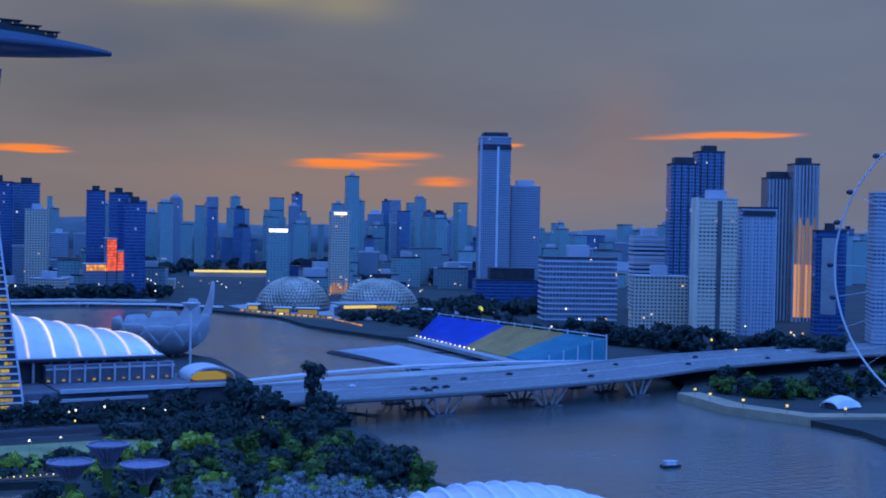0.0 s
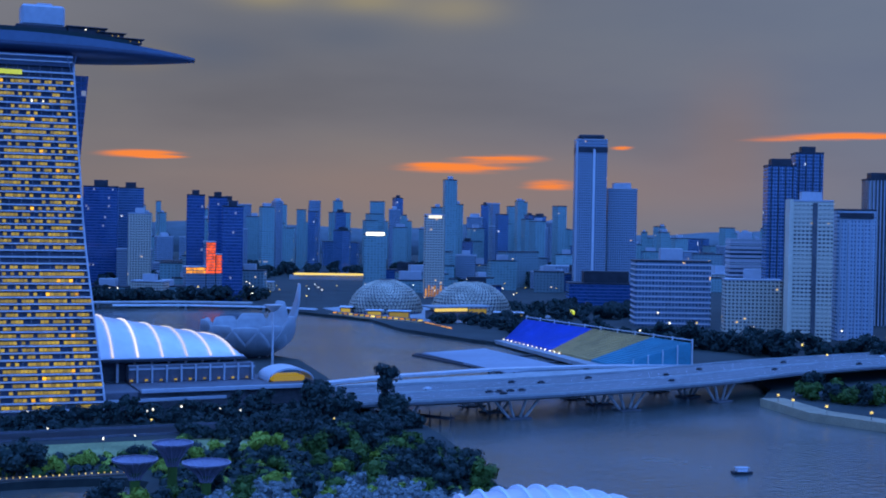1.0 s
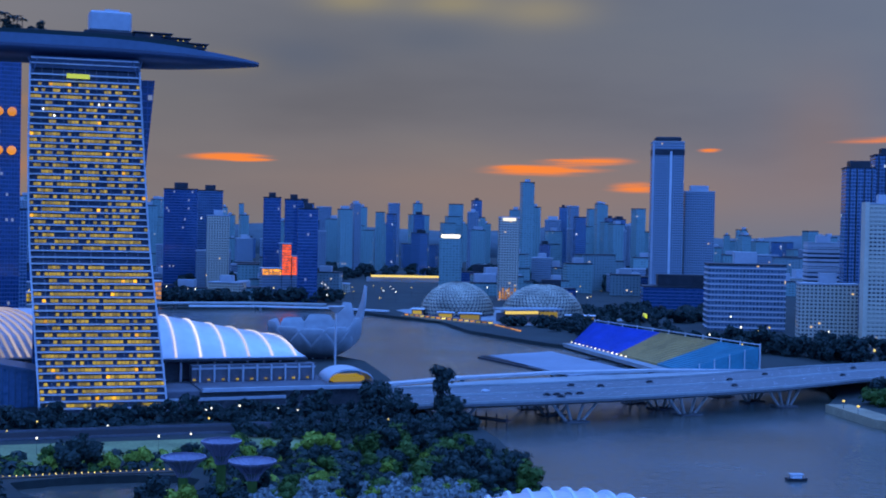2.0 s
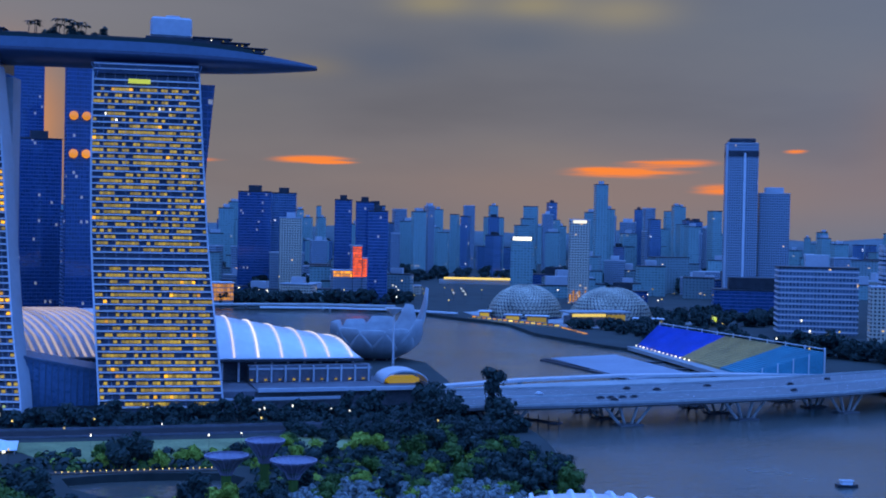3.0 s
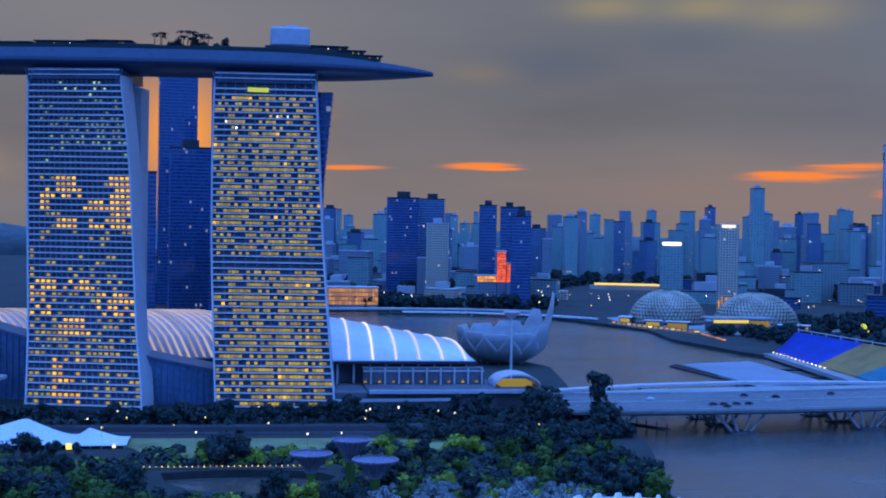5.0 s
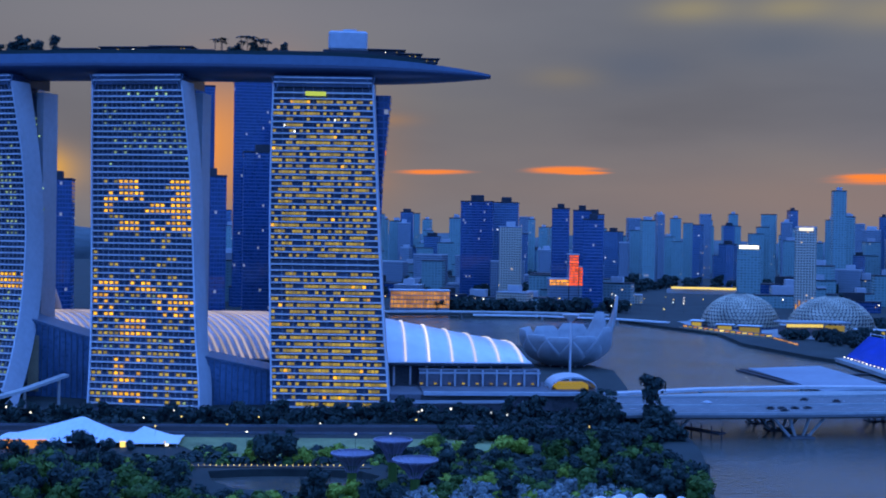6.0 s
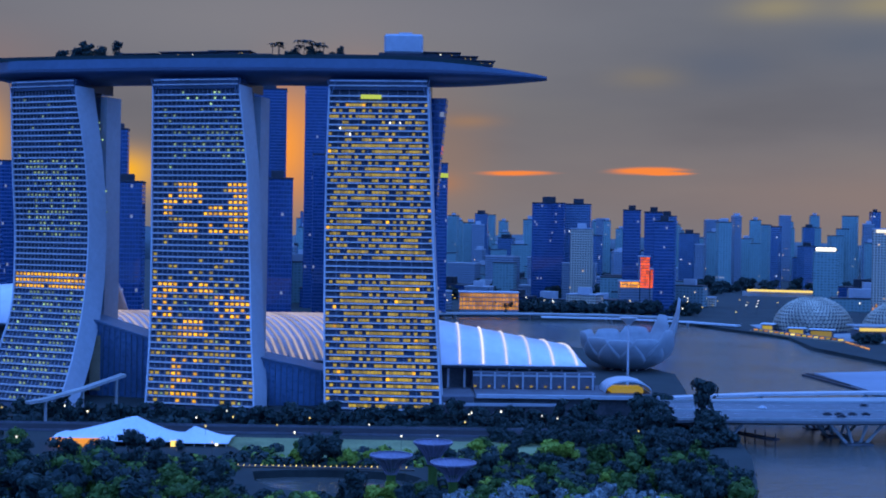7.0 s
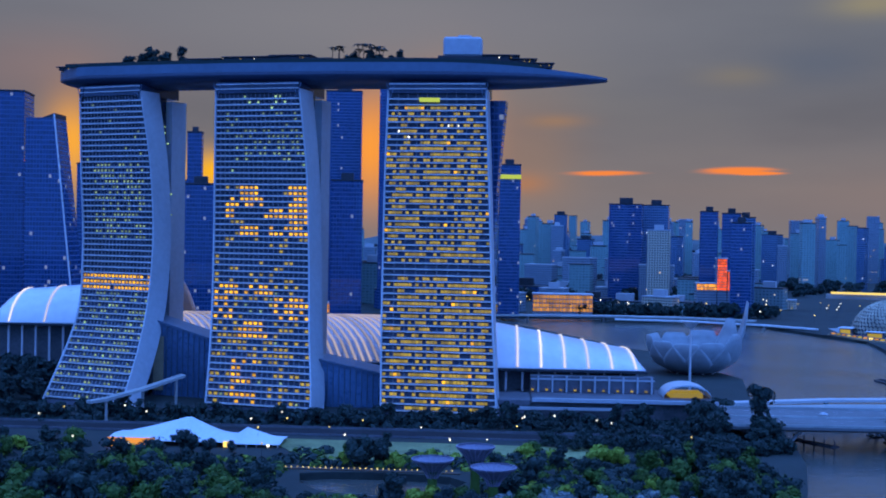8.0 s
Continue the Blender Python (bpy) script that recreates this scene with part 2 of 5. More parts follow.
M = dict(
    water=water_mat(),
    soil=surface("grassy_ground", (0.03, 0.045, 0.04), 0.9, 0, 0.5, 0.12, 0.3, second=(0.045, 0.06, 0.055)),
    lobby=surface("lobby_glass", (0.07, 0.15, 0.27), 0.3, 0, 0.3, 0.2, spec=0.5),
    cream=surface("cream_render", (0.74, 0.64, 0.48), 0.7, 0, 0.1, 0.2),
    # tan base colour carries golden and amber lamplight where it is used
    tan=surface("sandstone_quay", (0.38, 0.29, 0.18), 0.8, 0, 0.2, 0.4),
    roofing=surface("grey_roofing", (0.13, 0.13, 0.15), 0.8, 0, 0.25, 0.3),
    lawn=surface("mown_grass", (0.27, 0.29, 0.12), 0.9, 0, 0.35, 0.3, 0.3),
    asphalt=surface("asphalt", (0.035, 0.036, 0.042), 0.9, 0, 0.25, 0.3, spec=0.15),
    paving=surface("pale_paving", (0.34, 0.34, 0.34), 0.8, 0, 0.2, 0.3),
    concrete=surface("bridge_concrete", (0.38, 0.38, 0.37), 0.8, 0, 0.2, 0.2, 0.1),
    deck=surface("bridge_roadway", (0.17, 0.17, 0.175), 0.75, 0, 0.14, 0.1),
    dark_concrete=surface("wet_concrete", (0.12, 0.12, 0.13), 0.8, 0, 0.3, 0.3),
    white=surface("white_panel", (0.74, 0.74, 0.76), 0.45, 0, 0.08, 0.2),
    endwall=surface("pale_cladding", (0.46, 0.47, 0.50), 0.5, 0, 0.1, 0.15),
    partition=surface("grey_partition", (0.24, 0.24, 0.27), 0.7, 0, 0.15, 0.4),
    slab=surface("pale_balcony", (0.64, 0.61, 0.63), 0.6, 0, 0.12, 0.3),
    hotel_glass=surface("hotel_glass", (0.018, 0.026, 0.048), 0.3, 0, 0.4, 0.3, spec=0.3),
    atrium=surface("atrium_glass", (0.02, 0.035, 0.07), 0.2, 0, 0.3, 0.3, spec=0.5),
    # hull underside has a darker base colour than the rim
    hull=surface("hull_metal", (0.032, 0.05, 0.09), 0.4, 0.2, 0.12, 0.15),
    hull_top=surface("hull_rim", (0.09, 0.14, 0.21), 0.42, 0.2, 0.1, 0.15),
    dark=surface("dark_metal", (0.035, 0.04, 0.05), 0.5, 0.3, 0.3, 0.5),
    steel=surface("painted_steel", (0.62, 0.63, 0.65), 0.4, 0.2, 0.1, 0.5),
    roof=surface("roof_shell", (0.86, 0.82, 0.84), 0.32, 0.15, 0.08, 0.08),
    # pinkish glow of the middle roof, put into its base colour
    roof_glow_tint=surface("warm_roof_shell", (0.70, 0.56, 0.56), 0.4, 0.1, 0.1, 0.08),
    # ribs given their own glow in place of floodlighting on the roofs
    rib_soft=lamp("soft_rib_light", (1.0, 0.82, 0.86), 0.62),
    roof_rib=lamp("rib_light", (1.0, 0.92, 0.96), 1.3),
    dome_rib=surface("dome_rib", (0.84, 0.84, 0.88), 0.45, 0, 0.05, 0.2),
    petal=surface("petal_shell", (0.35, 0.37, 0.39), 0.45, 0, 0.14, 0.1),
    spike=surface("spiked_shell", (0.52, 0.45, 0.34), 0.45, 0.2, 0.35, 0.3, 0.3),
    seat_blue=surface("blue_seats", (0.02, 0.10, 0.55), 0.6, 0, 0.2, 0.3),
    seat_sand=surface("sand_seats", (0.58, 0.36, 0.13), 0.7, 0, 0.2, 0.3),
    seat_teal=surface("teal_seats", (0.05, 0.28, 0.36), 0.6, 0, 0.2, 0.3),
    platform=surface("floating_platform", (0.30, 0.31, 0.35), 0.7, 0, 0.14, 0.1),
    canvas=surface("tent_canvas", (0.80, 0.82, 0.86), 0.6, 0, 0.06, 0.3),
    bark=surface("bark", (0.09, 0.07, 0.055), 0.9, 0, 0.3, 2.0, 0.4),
    funnel=surface("lilac_branches", (0.27, 0.24, 0.33), 0.6, 0, 0.2, 0.6),
    leaf=leaves("leaf_dark", (0.014, 0.030, 0.032), (0.036, 0.066, 0.056)),
    leaf_mid=leaves("leaf_mid", (0.03, 0.07, 0.015), (0.105, 0.175, 0.03)),
    leaf_lime=leaves("leaf_lime", (0.15, 0.22, 0.02), (0.38, 0.46, 0.07)),
    leaf_silver=leaves("leaf_silver", (0.10, 0.14, 0.14), (0.33, 0.37, 0.36)),
    hill=surface("wooded_hill", (0.10, 0.13, 0.14), 0.95, 0, 0.3, 0.01),
    gold=lamp("golden_room", (1.0, 0.47, 0.0), 1.15),
    gold_dim=lamp("dim_room", (0.90, 0.62, 0.04), 0.43),
    cool=lamp("cool_room", (0.62, 1.0, 0.45), 0.55),
    cool_dim=lamp("dim_greenish_room", (0.62, 0.85, 0.36), 0.34),
    amber=lamp("amber_light", (1.0, 0.36, 0.03), 1.3),
    red=lamp("red_light", (1.0, 0.12, 0.015), 1.2),
    amber_low=lamp("faint_amber_light", (1.0, 0.55, 0.10), 0.2),
    amber_dim=lamp("amber_wall_light", (1.0, 0.42, 0.06), 0.55),
    bulb=lamp("white_bulb", (1.0, 0.93, 0.72), 2.4),
    yellow=lamp("yellow_strip", (1.0, 0.72, 0.16), 1.5),
    lime=lamp("lime_sign", (0.80, 0.95, 0.06), 1.2),
)


F = dict(
    stone=facade("stone_facade", (0.30, 0.35, 0.40), (0.10, 0.15, 0.22), 3.2, 3.5, 0.6, 0.5, 0.003),
    pale=facade("pale_facade", (0.68, 0.58, 0.44), (0.08, 0.09, 0.11), 3.6, 3.4, 0.55, 0.5, 0.012),
    blue=facade("blue_facade", (0.17, 0.28, 0.42), (0.05, 0.11, 0.22), 3.0, 3.8, 0.8, 0.7, 0.006, (0.8, 0.9, 1.0), 0.8, 0.1),
    deep=facade("deep_glass_facade", (0.06, 0.14, 0.30), (0.025, 0.075, 0.20), 2.6, 4.0, 0.86, 0.75, 0.012, (0.7, 0.85, 1.0), 0.22, 0.08),
    slate=facade("slate_facade", (0.24, 0.30, 0.36), (0.10, 0.15, 0.22), 3.4, 5.4, 0.7, 0.6, 0.004),
    powder=facade("powder_facade", (0.50, 0.56, 0.62), (0.16, 0.24, 0.34), 3.0, 3.6, 0.5, 0.5, 0.004),
    gold=facade("golden_facade", (0.36, 0.33, 0.30), (0.06, 0.06, 0.07), 3.4, 60.0, 0.5, 0.99, 0.0),
    # distance haze is mixed into the wall and glass colours of these two
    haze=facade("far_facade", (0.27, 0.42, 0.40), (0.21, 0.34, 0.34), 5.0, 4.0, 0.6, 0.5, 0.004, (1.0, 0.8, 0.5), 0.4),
    mid=facade("midrise_facade", (0.24, 0.33, 0.33), (0.12, 0.18, 0.20), 5.0, 4.2, 0.45, 0.4, 0.03, (1.0, 0.75, 0.4), 1.0),
    bands=facade("banded_facade", (0.60, 0.60, 0.60), (0.04, 0.07, 0.12), 400.0, 4.4, 1.0, 0.55, 0.0),
)


# ---- building blocks ----
def part(name, bm, mat, parent=None, label="", smooth=False):
    me = bpy.data.meshes.new(name)
    bmesh.ops.recalc_face_normals(bm, faces=bm.faces)
    bm.to_mesh(me)
    bm.free()
    for m in mat if isinstance(mat, (list, tuple)) else [mat]:
        me.materials.append(m)
    if smooth:
        for p in me.polygons:
            p.use_smooth = True
    ob = new(name, me)
    if parent:
        ob.parent = parent
    if label:
        ob["label"] = label
    return ob


def again(ob, m, parent=None):
    """Another object on the same mesh."""
    o = new(ob.name.split(".")[0], ob.data)
    o.parent = parent or ob.parent
    o.matrix_basis = m
    return o


def thing(name, label, category, m=None, group="", kind=""):
    e = new(name)
    e.matrix_basis = m or Matrix()
    return tagged(e, label, category, group, kind)


def box(bm, x0, y0, z0, x1, y1, z1, m=None, bevel=0.0):
    r = bmesh.ops.create_cube(bm, size=1, matrix=(m or Matrix()) @ Matrix.Translation(((x0 + x1) / 2, (y0 + y1) / 2, (z0 + z1) / 2)) @ Matrix.Diagonal((x1 - x0, y1 - y0, z1 - z0, 1)))
    if bevel:
        es = list({e for v in r["verts"] for e in v.link_edges})
        bmesh.ops.bevel(bm, geom=es, offset=bevel, segments=1, affect="EDGES")
    return bm


def cube(*a, **k):
    return box(bmesh.new(), *a, **k)


def tube(bm, a, b, r0, r1=None, n=8):
    a, b = Vector(a), Vector(b)
    q = (b - a).to_track_quat("Z", "Y").to_matrix().to_4x4()
    bmesh.ops.create_cone(bm, cap_ends=True, segments=n, radius1=r0, radius2=r0 if r1 is None else r1, depth=(b - a).length, matrix=Matrix.Translation((a + b) / 2) @ q)
    return bm


def loft(bm, rings, closed=True, caps=True, mat=0):
    """Skins a list of rings of points."""
    vs = [[bm.verts.new(p) for p in r] for r in rings]
    n = len(vs[0])
    for a, b in zip(vs, vs[1:]):
        for i in range(n if closed else n - 1):
            f = bm.faces.new((a[i], a[(i + 1) % n], b[(i + 1) % n], b[i]))
            f.material_index = mat
    if caps and closed:
        for r in (vs[0], vs[-1]):
            try:
                bm.faces.new(r)
            except ValueError:
                pass
    return bm


def prism(bm, pts, z0, z1):
    return loft(bm, [[(x, y, z0) for x, y in pts], [(x, y, z1) for x, y in pts]])


def spline(keys, z):
    """Smooth values between rows (z, a, b, ...), z falling or rising."""
    k = np.array(sorted(keys), float)
    t, v = k[:, 0], k[:, 1:]
    g = np.gradient(v, t, axis=0)
    i = int(np.clip(np.searchsorted(t, z) - 1, 0, len(t) - 2))
    h = t[i + 1] - t[i]
    s = (z - t[i]) / h
    return (2 * s**3 - 3 * s**2 + 1) * v[i] + (s**3 - 2 * s**2 + s) * h * g[i] + (3 * s**2 - 2 * s**3) * v[i + 1] + (s**3 - s**2) * h * g[i + 1]


# ---- land and water ----
SHORE = [(330, -2200), (232, -520), (214, -320), (226, -275), (240, -215), (247, -160), (236, -110), (246, -60), (262, 20), (276, 120), (262, 175), (285, 235), (268, 290),
         (225, 330), (190, 430), (130, 600), (85, 745), (220, 765), (330, 770), (392, 700), (440, 545), (466, 480), (452, 360), (470, 240), (505, 120), (512, 0),
         (530, -75), (505, -120), (466, -160), (456, -215), (470, -262), (468, -300), (450, -345), (420, -430), (700, -900), (1500, -2200)]
POND = [(22, -263), (36, -259), (52, -258), (70, -260), (84, -264), (91, -274), (86, -288), (74, -298), (60, -305), (46, -303), (34, -296), (25, -282)]


def land():
    bm = bmesh.new()

    def ring(pts, z):
        vs = [bm.verts.new((x, y, z)) for x, y in pts]
        return vs, [bm.edges.new((a, b)) for a, b in zip(vs, vs[1:] + vs[:1])]
    outer = ring([(-4800, -2600), (4800, -2600), (4800, 4800), (-4800, 4800)], 3.0)
    holes = [ring(SHORE, 3.0), ring(POND, 3.0)]
    bmesh.ops.triangle_fill(bm, use_beauty=True, use_dissolve=False, edges=[e for r in (outer, *holes) for e in r[1]])
    for r in holes:
        ext = bmesh.ops.extrude_edge_only(bm, edges=r[1])
        for v in ext["geom"]:
            if isinstance(v, bmesh.types.BMVert):
                v.co.z = -3.0
    return tagged(part("ground", bm, M["soil"]), "dark grassy city ground with stone quay edges", "ground", kind="structure")


ground = land()
water = bmesh.new()
prism(water, [(-300, -2500), (2400, -2500), (2400, 1000), (-300, 1000)], -2.0, 0.0)
tagged(part("water", water, M["water"]), "calm grey-blue river and bay water", "water", kind="structure")

# ---- the hotel: three splayed towers ----
# rows: height, front corner (south x, y), front corner (north x, y)
TOWERS = (
    ("T1", [(186.5, -161.9, 12, -118.4, -8), (138, -159.2, 8, -110.3, -12), (86, -154.5, -1, -106.1, -21), (49, -150.6, -22, -104.2, -42), (19, -151.5, -55, -102.9, -75), (3, -152.5, -76, -103, -96)], 16),
    ("T2", [(186.5, -68.9, -18, -16.9, -32), (138, -68.0, -22, -11.2, -36), (88, -65.3, -34, -7.3, -48), (40, -60.9, -58, -2.7, -72), (10, -58.0, -80, 1.8, -95), (3, -57.5, -85, 2.3, -100)], 18),
    ("T3", [(186.5, 36.8, -33, 93.5, -39), (139, 36.2, -40, 95.7, -46), (90, 36.8, -52, 97.9, -58), (44, 38.9, -78, 100.1, -84), (8, 40.8, -96, 102.3, -102), (3, 41, -98, 102.5, -104)], 14),
)


def lit_room(which, u, z, rng):
    """Which lamp, if any, burns in a room at u along the face and height z."""
    r = rng.random()
    if which == "T3":
        if z > 174:
            return None
        if 76 < z < 82:
            return None
        if 156 < z < 172:
            return "bulb" if r < 0.09 and u < 0.75 and 156 < z < 166 and int(u * 30) % 3 == 0 else ("gold_dim" if r < 0.35 else None)
        patch = 0.72 + 0.5 * noise.noise(Vector((u * 5, z * 0.035, 4.0))) + (0.0 if 0.14 < u < 0.94 else -0.4)
        return "gold" if r < 0.012 else "gold_dim" if r < patch else None
    if which == "T2":
        if z > 172:
            return "cool" if r < 0.22 and 0.25 < u < 0.9 else None
        if z > 140:
            dense = 0.62 if 146 < z < 162 and u > 0.22 else 0.2
            return "cool_dim" if r < dense and u > 0.12 else None
        if z > 126:
            return "cool" if r < 0.02 else None
        if 96 < z < 126:
            hot = (u > 0.78 and z > 98) or (122 < z and 0.28 < u < 0.48) or (115 < z < 119 and 0.1 < u < 0.55) or (106 < z < 119 and 0.1 < u < 0.2) or (108 < z < 114 and u > 0.5) or (97 < z < 105 and 0.28 < u < 0.5) or (97 < z < 105 and u > 0.6)
            return "gold" if hot and r < 0.9 else "gold_dim" if r < 0.08 else None
        if z < 68:
            hot = (61 < z and u < 0.62) or (48 < z < 64 and u > 0.64) or (u < 0.22 and z > 50) or (40 < z < 50 and 0.25 < u < 0.6) or (0.2 < u < 0.5 and z < 28)
            return "gold" if hot and r < 0.62 else "gold_dim" if r < 0.32 else "cool_dim" if r < 0.4 else None
        return "gold_dim" if r < 0.2 else None
    if 64 < z < 74:
        return "gold" if r < 0.97 else None
    if 74 <= z < 94:
        return None
    if z < 60:
        return "cool" if r < 0.03 else "cool_dim" if r < 0.45 else None
    if z < 140:
        return "cool_dim" if 0.15 < u < 0.9 and r < 0.5 else None
    return "cool_dim" if r < 0.06 else None


def hotel_tower(which, keys, deep):
    rng = random.Random(which)
    e = thing("hotel_tower", {"T1": "curved hotel tower with one amber row of rooms", "T2": "splayed hotel tower with scattered golden windows",
                              "T3": "broad hotel tower with dim golden windows throughout"}[which], "skyscraper", group="hotel towers")

    def corners(z):
        lx, ly, rx, ry = spline(keys, z)
        a, b = Vector((lx, ly, z)), Vector((rx, ry, z))
        inward = Vector((-(b - a).y, (b - a).x, 0)).normalized()
        return a, b, inward
    zs = [3] + [6 + 3.42 * i for i in range(53)] + [186.5]
    top_a, top_b, top_in = corners(186.5)
    # east leg: a curved slab
    bm = bmesh.new()
    loft(bm, [[a, b, b + n * deep, a + n * deep] for a, b, n in (corners(z) for z in zs)])
    leg = part("east_leg", bm, M["hotel_glass"], e, "dark glazed leaning leg")
    # its end walls, proud of the glass
    for side in (0, 1):
        bm = bmesh.new()
        rings = []
        for z in zs:
            a, b, n = corners(z)
            d = (b - a).normalized()
            p = b if side else a - d * 0.9
            rings.append([p - n * 1.3, p + d * 0.9 - n * 1.3, p + d * 0.9 + n * (deep + 0.3), p + n * (deep + 0.3)])
        loft(bm, rings)
        part("end_wall", bm, M["endwall"], e, "pale end wall")
    # straight west leg and the glazed gap
    d = (top_b - top_a).normalized()
    w0, w1 = deep + 11, deep + 25
    bm = bmesh.new()
    rings = []
    for z, out in ((3, 2), (70, 2.5), (130, 5.0 if which == "T3" else 2.4), (182.5, 9.5 if which == "T3" else 2.6)):
        rings.append([p + Vector((0, 0, z - p.z)) for p in (top_a + d * 1 + top_in * w0, top_b + d * out + top_in * w0, top_b + d * out + top_in * w1, top_a + d * 1 + top_in * w1)])
    loft(bm, rings)
    part("west_leg", bm, F["deep"] if which == "T3" else M["endwall"], e, "blue glazed rear leg" if which == "T3" else "straight pale rear leg")
    bm = bmesh.new()
    rings = []
    for z in zs:
        a, b, n = corners(z)
        rings.append([a + d * 3 + n * (deep - 1), b - d * 2.5 + n * (deep - 1), Vector((top_b.x, top_b.y, z)) - d * 2.5 + top_in * (w0 + 1), Vector((top_a.x, top_a.y, z)) + d * 3 + top_in * (w0 + 1)])
    loft(bm, rings)
    part("atrium", bm, M["atrium"], e, "dark glazed gap between the legs")
    # balconies: one slab with a parapet on each storey
    proto = cube(-0.5, -1.25, -0.15, 0.5, 0.15, 0.62, bevel=0.0)
    slab = None
    pane = {}
    rows = [6 + 3.42 * i for i in range(52)]
    counted = 0
    rest = {}
    cols = 30 if which == "T3" else 19
    for i, z in enumerate(rows):
        a, b, n = corners(z)
        d1 = (b - a).normalized()
        m = Matrix.Translation((a + b) / 2) @ Matrix((d1, n, Vector((0, 0, 1)))).transposed().to_4x4() @ Matrix.Diagonal(((b - a).length - 0.2, 1, 1, 1))
        if slab is None:
            slab = part("balcony_slab", proto, M["slab"], leg)
            slab.matrix_basis = m
        else:
            again(slab, m)
        for c in range(cols):
            u = (c + 0.5) / cols
            kind = lit_room(which, u, z, rng)
            if not kind:
                continue
            p = a.lerp(b, u) + Vector((0, 0, 0.95)) + n * -0.25
            w = (b - a).length / cols
            pm = Matrix.Translation(p) @ Matrix((d1, n, Vector((0, 0, 1)))).transposed().to_4x4()
            size = (0.45, 0.6) if kind in ("bulb", "cool", "cool_dim") else (0.9, 0.74) if which == "T3" else (0.62, 0.72)
            if counted < 300 and kind not in ("gold_dim",) or counted < 200:
                counted += 1
                if kind not in pane:
                    pane[kind] = part("window", cube(-w * size[0] / 2, 0, 0, w * size[0] / 2, 0.2, 2.2 * size[1]), M[kind], leg)
                    pane[kind].matrix_basis = pm
                else:
                    again(pane[kind], pm)
            else:
                box(rest.setdefault(kind, bmesh.new()), -w * size[0] / 2, 0, 0, w * size[0] / 2, 0.2, 2.2 * size[1], pm)
    for kind, bm in rest.items():
        tagged(part("lit_glazing", bm, M[kind], leg), kind="stuff")
    # upright room partitions that follow the curve
    for c in range(0, cols + 1, 3 if which == "T3" else 1):
        bm = bmesh.new()
        rings = []
        for z in zs[1:-1]:
            a, b, n = corners(z)
            d1 = (b - a).normalized()
            p = a.lerp(b, c / cols)
            rings.append([p - d1 * 0.11 - n * 0.5, p + d1 * 0.11 - n * 0.5, p + d1 * 0.11, p - d1 * 0.11])
        loft(bm, rings)
        part("partition", bm, M["partition"], leg)
    # cool lamps on the landings of the gap
    for i in range(7):
        z = rng.uniform(110, 180)
        a, b, n = corners(z)
        q = b - d * 2.5 + n * (deep + rng.uniform(2, 7))
        bm = cube(q.x - 0.3, q.y - 0.5, z, q.x + 0.5, q.y + 0.5, z + 0.9)
        part("landing_lamp", bm, M["cool"], e)
    # crown under the deck
    bm = bmesh.new()
    a, b, n = corners(184)
    loft(bm, [[p + Vector((0, 0, dz)) for p in (a - n * 1.5, b - n * 1.5, b + n * (deep + 20), a + n * (deep + 20))] for dz in (0.0, 6.5)])
    part("crown", bm, M["atrium"], e, "dark glazed crown storey")
    for dz in (2.4, 5.2):
        bm = bmesh.new()
        loft(bm, [[p + Vector((0, 0, dz + q)) for p in (a - n * 2.0, b - n * 2.0, b - n * 1.4, a - n * 1.4)] for q in (0.0, 0.5)])
        part("crown_rail", bm, M["slab"], e)
    # struts to the deck
    for s in (0.02, 0.985):
        bm = bmesh.new()
        p = a.lerp(b, s)
        for k in (-2.5, 2.5):
            tube(bm, p + Vector((0, 0, -3)) - n * 1.6, p + d * k + Vector((0, 0, 6)) - n * 2.0, 0.25)
        part("strut", bm, M["hull_top"], e)
    return e


hotel = {w: hotel_tower(w, k, d) for w, k, d in TOWERS}
sign = part("sign", cube(55, -41.6, 178.6, 67, -40.4, 181.0), M["lime"], hotel["T3"], "lime glowing roof sign")


# ---- the boat-shaped roof deck ----
def spine(x):
    y = -17.5 + 0.00068 * (x - 95) ** 2
    n = Vector((-2 * 0.00068 * (x - 95), 1, 0)).normalized()
    return Vector((x, y, 0)), n


